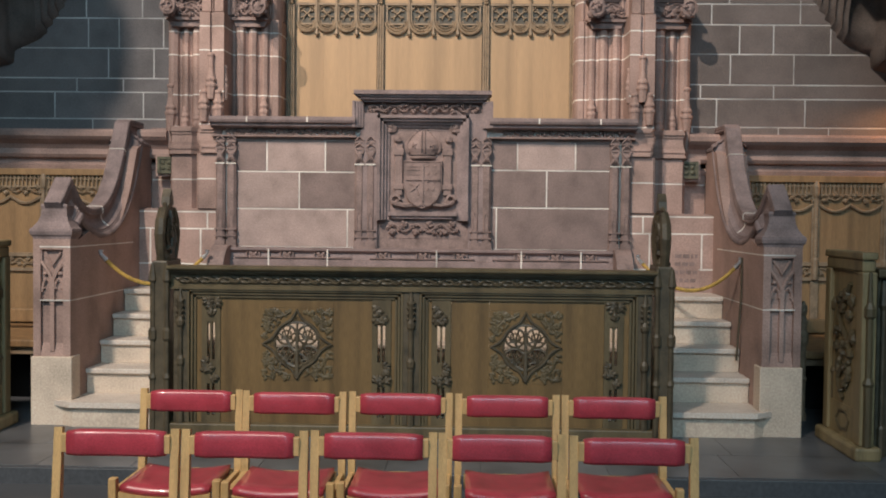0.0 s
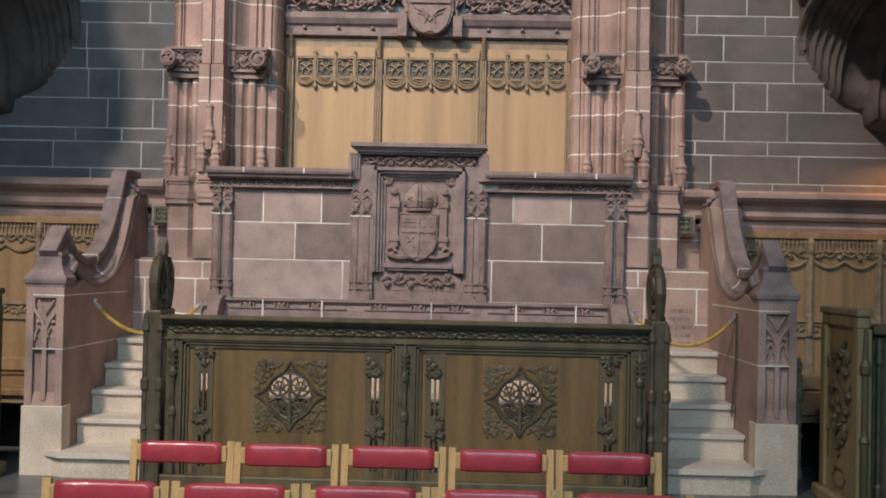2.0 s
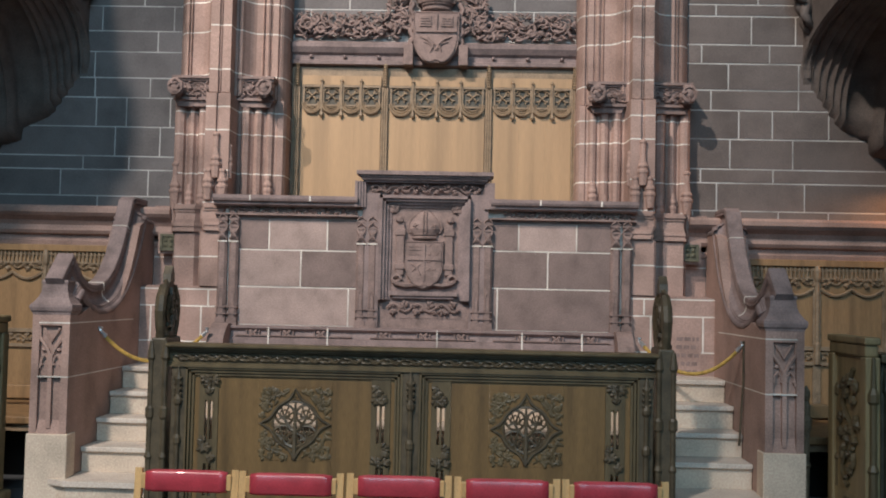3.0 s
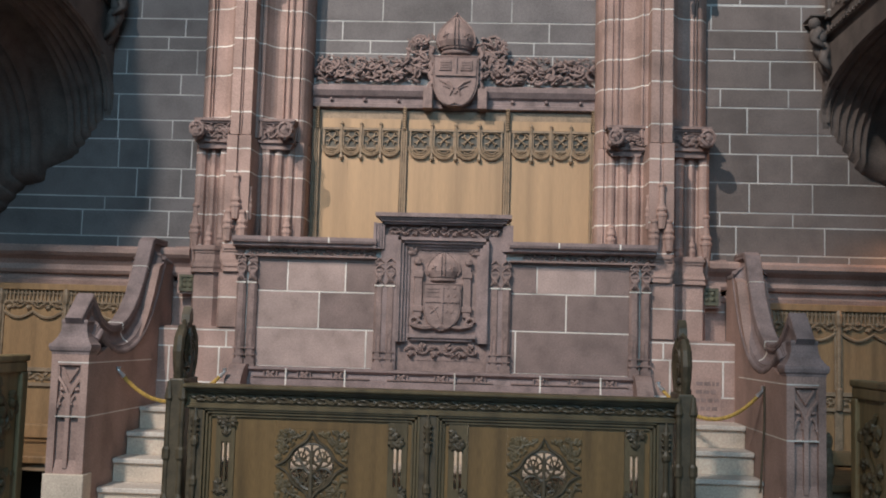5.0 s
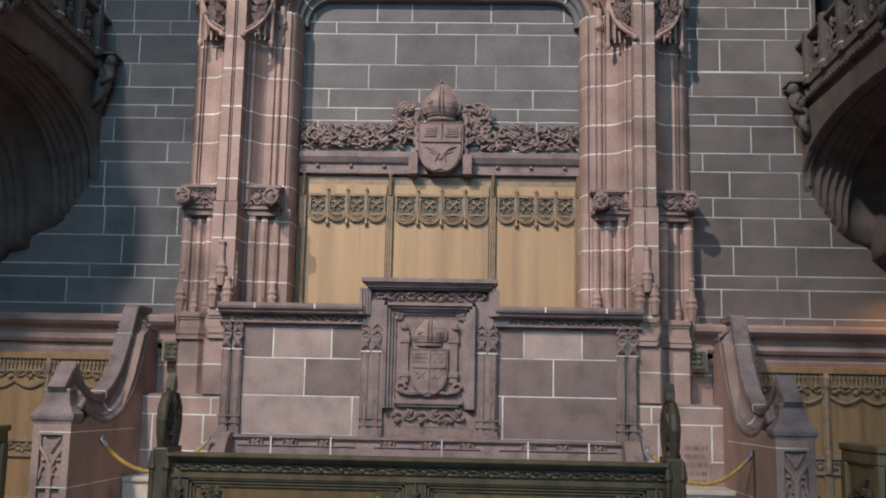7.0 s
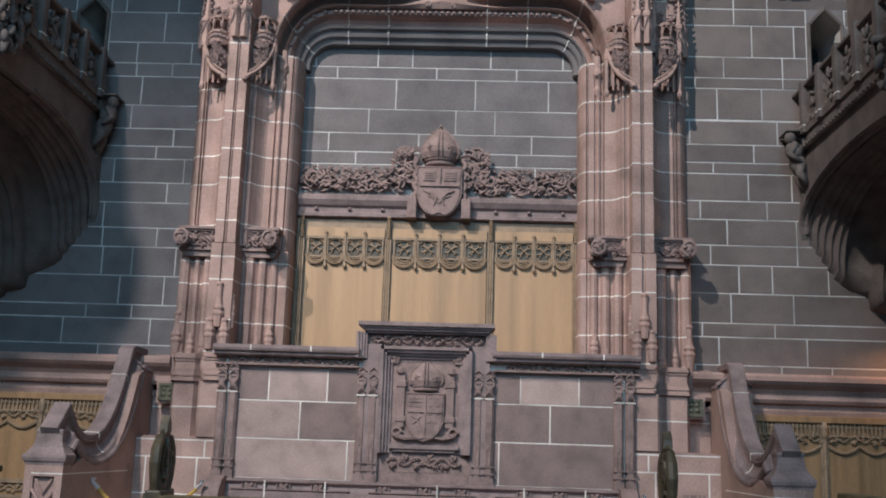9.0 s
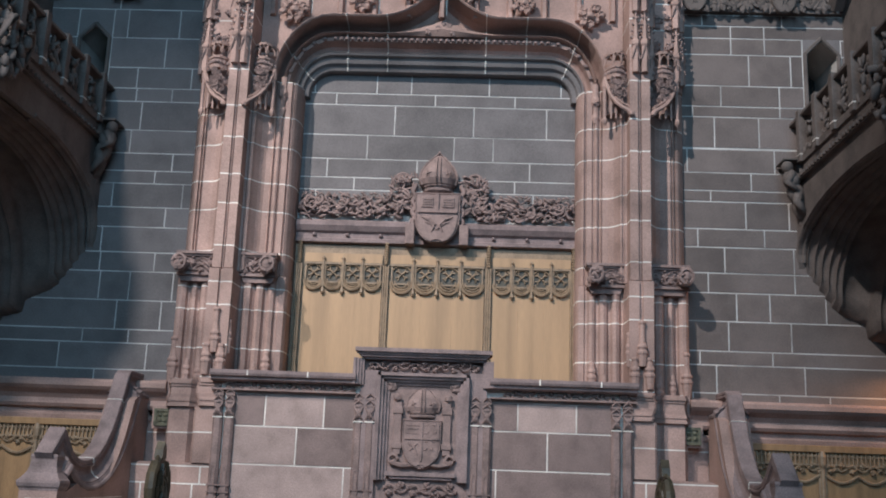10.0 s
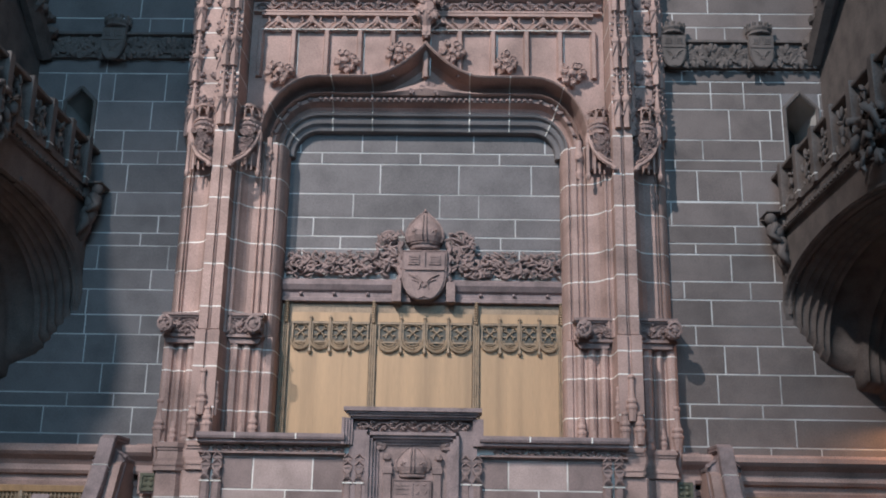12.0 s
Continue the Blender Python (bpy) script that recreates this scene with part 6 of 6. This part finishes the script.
def rosette_panel(c, zc):
    """Square of low carved leaves round a pointed ogee frame, pierced by a tree of small lights."""
    h, n, r = 0.262, 64, 0.158
    bm = B()
    ring, star, sq = [], [], []
    for i in range(n):
        a = math.tau * i / n
        ring.append((c + r * math.cos(a), zc + r * math.sin(a)))
        k = 0.172 + 0.078 * (1 - abs(math.sin(2 * a))) ** 3.2
        star.append((c + k * math.cos(a), zc + k * math.sin(a)))
        m = max(abs(math.cos(a)), abs(math.sin(a)))
        sq.append((c + h * math.cos(a) / m, zc + h * math.sin(a) / m))
    f = [[bm.verts.new((x, y, z)) for x, z in lst] for lst in (ring, sq) for y in (SY - 0.012, SY + 0.012)]
    for i in range(n):
        j = (i + 1) % n
        for p, q in ((0, 2), (1, 3), (0, 1), (2, 3)):
            bm.faces.new((f[p][i], f[p][j], f[q][j], f[q][i]))
    plate = part("rosette_plate", bm, BOARD, screen)
    bm = B()
    tube(bm, [(x, SY - 0.02, z) for x, z in star], 0.011, 6, closed=True)
    tube(bm, [(x, SY - 0.012, z) for x, z in ring], 0.008, 5, closed=True)
    part("ogee_frame", bm, OLIVEC, plate)
    bm = B()
    # trunk and four curling boughs
    tube(bm, [(c, SY - 0.012, zc - 0.245), (c, SY - 0.014, zc - 0.12), (c, SY - 0.012, zc + 0.02), (c, SY - 0.01, zc + 0.155)], [0.022, 0.017, 0.012, 0.008], 6)
    for d in (-1, 1):
        for w, base, foot in ((0.076, 0.066, -0.045), (0.082, -0.082, -0.165)):
            u, v = c + d * w, zc + base
            tube(bm, [(c, SY - 0.01, zc + foot), (c + d * 0.03, SY - 0.01, zc + foot + 0.006), (u - d * 0.012, SY - 0.01, v - 0.056), (u, SY - 0.01, v - 0.03)], [0.015, 0.014, 0.012, 0.010], 5)
            tube(bm, [(u + 0.070 * math.cos(e), SY - 0.008, v + 0.070 * math.sin(e)) for e in [math.tau * i / 20 for i in range(20)]], 0.010, 5, closed=True)
            # five petal lights spread from the bough's tip
            node = (u, v - 0.03)
            for k in range(6):
                a = math.radians(-36 + 50.4 * k)
                tip = (u + 0.070 * math.cos(a), v + 0.070 * math.sin(a))
                mid = ((node[0] + tip[0]) / 2 + 0.004 * math.cos(a), (node[1] + tip[1]) / 2 + 0.006)
                tube(bm, [(node[0], SY - 0.008, node[1]), (mid[0], SY - 0.008, mid[1]), (tip[0], SY - 0.008, tip[1])], 0.0075, 5)
                if k < 5:
                    b = a + math.radians(25.2)
                    tube(bm, [(u + 0.030 * math.cos(b - 0.5), SY - 0.008, v - 0.008 + 0.030 * math.sin(b - 0.5)), (u + 0.040 * math.cos(b), SY - 0.008, v - 0.004 + 0.040 * math.sin(b)), (u + 0.030 * math.cos(b + 0.5), SY - 0.008, v - 0.008 + 0.030 * math.sin(b + 0.5))], 0.0065, 4)
    for a in (0, math.pi / 2, math.pi):
        x, z = c + 0.168 * math.cos(a), zc + 0.168 * math.sin(a)
        for q in range(3):
            e = a + (q - 1) * 2.09
            tube(bm, [(x + 0.016 * math.cos(e) + 0.010 * math.cos(g), SY - 0.014, z + 0.016 * math.sin(e) + 0.010 * math.sin(g)) for g in range(6)], 0.004, 4)
    part("tree_tracery", bm, OLIVEC, plate)
    rng = random.Random(int(c * 10))
    for dx in (-1, 1):
        for dz in (-1, 1):
            bm = B()
            # a winding stem with flat lobed leaves filling the corner
            tube(bm, [(c + dx * (0.05 + 0.035 * i), SY - 0.016, zc + dz * (0.235 - 0.018 * math.sin(i * 1.3) - 0.006 * i * i)) for i in range(6)], 0.007, 5)
            tube(bm, [(c + dx * (0.205 + 0.03 * math.cos(a)), SY - 0.017, zc + dz * (0.205 + 0.03 * math.sin(a))) for a in [k * 0.9 for k in range(6)]], 0.007, 5)
            for i in range(70):
                u, v = rng.uniform(0.04, 0.245), rng.uniform(0.04, 0.245)
                a = math.atan2(v, u)
                if math.hypot(u, v) > 0.20 + 0.06 * (1 - abs(math.sin(2 * a))):
                    e = rng.uniform(0, 6.28)
                    blob(bm, (c + dx * u, SY - 0.014, zc + dz * v), (0.028, 0.008, 0.013), 1, Matrix.Rotation(e, 4, "Y"))
                    blob(bm, (c + dx * u + 0.012 * math.cos(e), SY - 0.016, zc + dz * v - 0.012 * math.sin(e)), (0.018, 0.008, 0.012), 1, Matrix.Rotation(e + 1.0, 4, "Y"))
            part("corner_leaves", bm, OLIVE, plate)


for x in (-1.665, 0.0, 1.665):
    pilaster(x, 0.052 if abs(x) > 1 else 0.062)
for s, rc in ((-1, -0.826), (1, 0.822)):
    lo, hi = sorted((s * 1.615, s * 0.06))
    zc = 0.765
    for c in (s * 1.45, s * 0.215):
        slit_column(c)
    l1, l2 = sorted((s * 1.45, s * 0.215))
    part("board", boxed(l1 + 0.069, rc - 0.263, SY - 0.01, SY + 0.015, 0.19, 1.155), BOARD, screen)
    part("board", boxed(rc + 0.263, l2 - 0.069, SY - 0.01, SY + 0.015, 0.19, 1.155), BOARD, screen)
    part("board", boxed(rc - 0.262, rc + 0.262, SY - 0.01, SY + 0.015, zc + 0.263, 1.155), BOARD, screen)
    part("board", boxed(rc - 0.262, rc + 0.262, SY - 0.01, SY + 0.015, 0.19, zc - 0.263), BOARD, screen)
    for a, b in ((1.519, 1.615), (0.06, 0.146)):
        part("board", boxed(*sorted((s * a, s * b)), SY - 0.01, SY + 0.015, 0.19, 1.155), BOARD, screen)
    rosette_panel(rc, zc)
    bm = B()
    for k, o in enumerate((0.0, 0.022, 0.044)):
        for x in (lo + o, hi - o - 0.014):
            box(bm, x, x + 0.014, SY - 0.05 + 0.012 * k, SY + 0.02, 0.19, 1.155 - o)
        box(bm, lo + o, hi - o, SY - 0.05 + 0.012 * k, SY + 0.02, 1.141 - o, 1.155 - o)
    part("bay_moulding", bm, OLIVE, screen)

# ---------- chairs ----------
def make_chair():
    """Stacking church chair facing -y: beech frame, red vinyl pads. Origin on the floor below the back."""
    ch = thing("stacking_chair", "pale beech stacking chair with red vinyl seat and back pad", "chair", "rows of stacking chairs")
    w = 0.257
    for s in (-1, 1):
        bm = B()
        prism(bm, [(-0.035, 0.0), (0.015, 0.0), (0.022, 0.46), (0.045, 0.82), (0.018, 0.825), (-0.02, 0.46)], "x", *sorted((s * w, s * (w - 0.034))))
        part("back_leg", bm, BEECH, ch)
        bm = B()
        box(bm, *sorted((s * w, s * (w - 0.036))), -0.44, -0.395, 0.0, 0.485, bevel=0.004)
        part("front_leg", bm, BEECH, ch)
        part("side_rail", boxed(*sorted((s * (w - 0.006), s * (w - 0.03))), -0.395, -0.02, 0.36, 0.43, bevel=0.003), BEECH, ch)
        part("pad_block", boxed(*sorted((s * (w - 0.034), s * (w - 0.07))), 0.0, 0.03, 0.725, 0.80, bevel=0.003), BEECH, ch)
    bm = B()
    n, m = 10, 12
    rows = []
    for i in range(n + 1):
        x = -0.2 + 0.4 * i / n
        curve = 0.012 * (1 - (x / 0.2) ** 2)
        k = 0.9 if i in (0, n) else 1.0
        rows.append([bm.verts.new((x, 0.022 + curve + 0.03 * k * math.copysign(abs(math.cos(a)) ** 0.5, math.cos(a)), 0.762 + 0.055 * k * math.copysign(abs(math.sin(a)) ** 0.5, math.sin(a)))) for a in [j * math.tau / m for j in range(m)]])
    for q, r in zip(rows, rows[1:]):
        for j in range(m):
            bm.faces.new((q[j], q[(j + 1) % m], r[(j + 1) % m], r[j]))
    bm.faces.new(rows[0])
    bm.faces.new(rows[-1])
    part("back_pad", bm, RED, ch, "padded red vinyl back", smooth=True)
    bm = B()
    nx, ny = 10, 8
    grid = [[bm.verts.new((-0.205 + 0.41 * i / nx, -0.43 + 0.42 * j / ny, 0.455 - 0.022 * (1 - (2 * i / nx - 1) ** 2) + (0.012 if 0 < i < nx and 0 < j < ny else 0))) for i in range(nx + 1)] for j in range(ny + 1)]
    for j in range(ny):
        for i in range(nx):
            bm.faces.new((grid[j][i], grid[j][i + 1], grid[j + 1][i + 1], grid[j + 1][i]))
    geom = bmesh.ops.extrude_face_region(bm, geom=list(bm.faces))
    for v in geom["geom"]:
        if isinstance(v, bmesh.types.BMVert):
            v.co.z -= 0.035
    part("seat_pad", bm, RED, ch, "dished red vinyl seat", smooth=True)
    bm = B()
    top = [(-0.21 + 0.42 * i / 10, 0.425 - 0.022 * (1 - (2 * i / 10 - 1) ** 2)) for i in range(11)]
    prism(bm, [(-0.21, 0.345)] + [(0.21, 0.345)] + top[::-1], "y", -0.436, -0.412)
    part("front_rail", bm, BEECH, ch)
    part("rear_rail", boxed(-0.212, 0.212, -0.01, 0.012, 0.36, 0.43), BEECH, ch)
    return ch


chair = make_chair()
rng = random.Random(6)
BACK_ROW, FRONT_ROW = [-0.964 + 0.525 * k for k in range(5)], [-1.008 + 0.524 * k for k in range(5)]
made = False
for y, row in ((4.99, BACK_ROW), (4.06, FRONT_ROW)):
    for x in row:
        m = pose(x + 0.0 + rng.uniform(-0.004, 0.004), y + rng.uniform(-0.012, 0.012), 0.0, 0, 0, rng.uniform(-0.8, 0.8))
        if not made:
            chair.matrix_basis = m
            made = True
        else:
            copy_thing(chair, m)

# ---------- stones and slabs of the setting ----------
ashlar(WALLS[1], R_COURSES, 2.36, 5.6, REAR, EAST, joint=0.013, hole=SIDE[1]["slot"])
ashlar(WALLS[-1], L_COURSES, -5.6, -2.36, REAR, GREY, joint=0.013, hole=SIDE[-1]["slot"])
ashlar(niche, C_COURSES, -1.383, 1.383, 9.72, GREY, joint=0.013)
ashlar(throne, T_LEFT[:1], -1.70, -1.40, 9.0, BROWNBLOCK)
ashlar(throne, T_LEFT[:1], -1.40, -0.88, 9.0, PALEBLOCK)
ashlar(throne, T_LEFT[:1], -0.88, -0.57, 9.0, BROWNBLOCK)
ashlar(throne, T_LEFT[1:2], -1.70, -1.11, 9.0, PALEBLOCK)
ashlar(throne, T_LEFT[1:2], -1.11, -0.57, 9.0, BROWNBLOCK)
ashlar(throne, T_LEFT[2:], -1.70, -0.57, 9.0, PALEBLOCK)
ashlar(throne, T_RIGHT[:1], 0.55, 0.82, 9.0, BROWNBLOCK)
ashlar(throne, T_RIGHT[:1], 0.82, 1.33, 9.0, PALEBLOCK)
ashlar(throne, T_RIGHT[:1], 1.33, 1.67, 9.0, BROWNBLOCK)
ashlar(throne, T_RIGHT[1:], 0.55, 1.67, 9.0, BROWNBLOCK)
rng = random.Random(14)
y = 6.265
for j, w in enumerate((0.6, 0.6, 0.6, 0.6)):
    x = -5.2 + 0.3 * (j % 2)
    while x < 5.2:
        b = x + rng.choice((0.6, 0.8, 0.9))
        block("slate_slab", x + 0.002, b - 0.002, y + 0.002, y + w - 0.002, 0.08, 0.108 + rng.uniform(0, 0.001), FLOORTILE, dais)
        x = b
    y += w
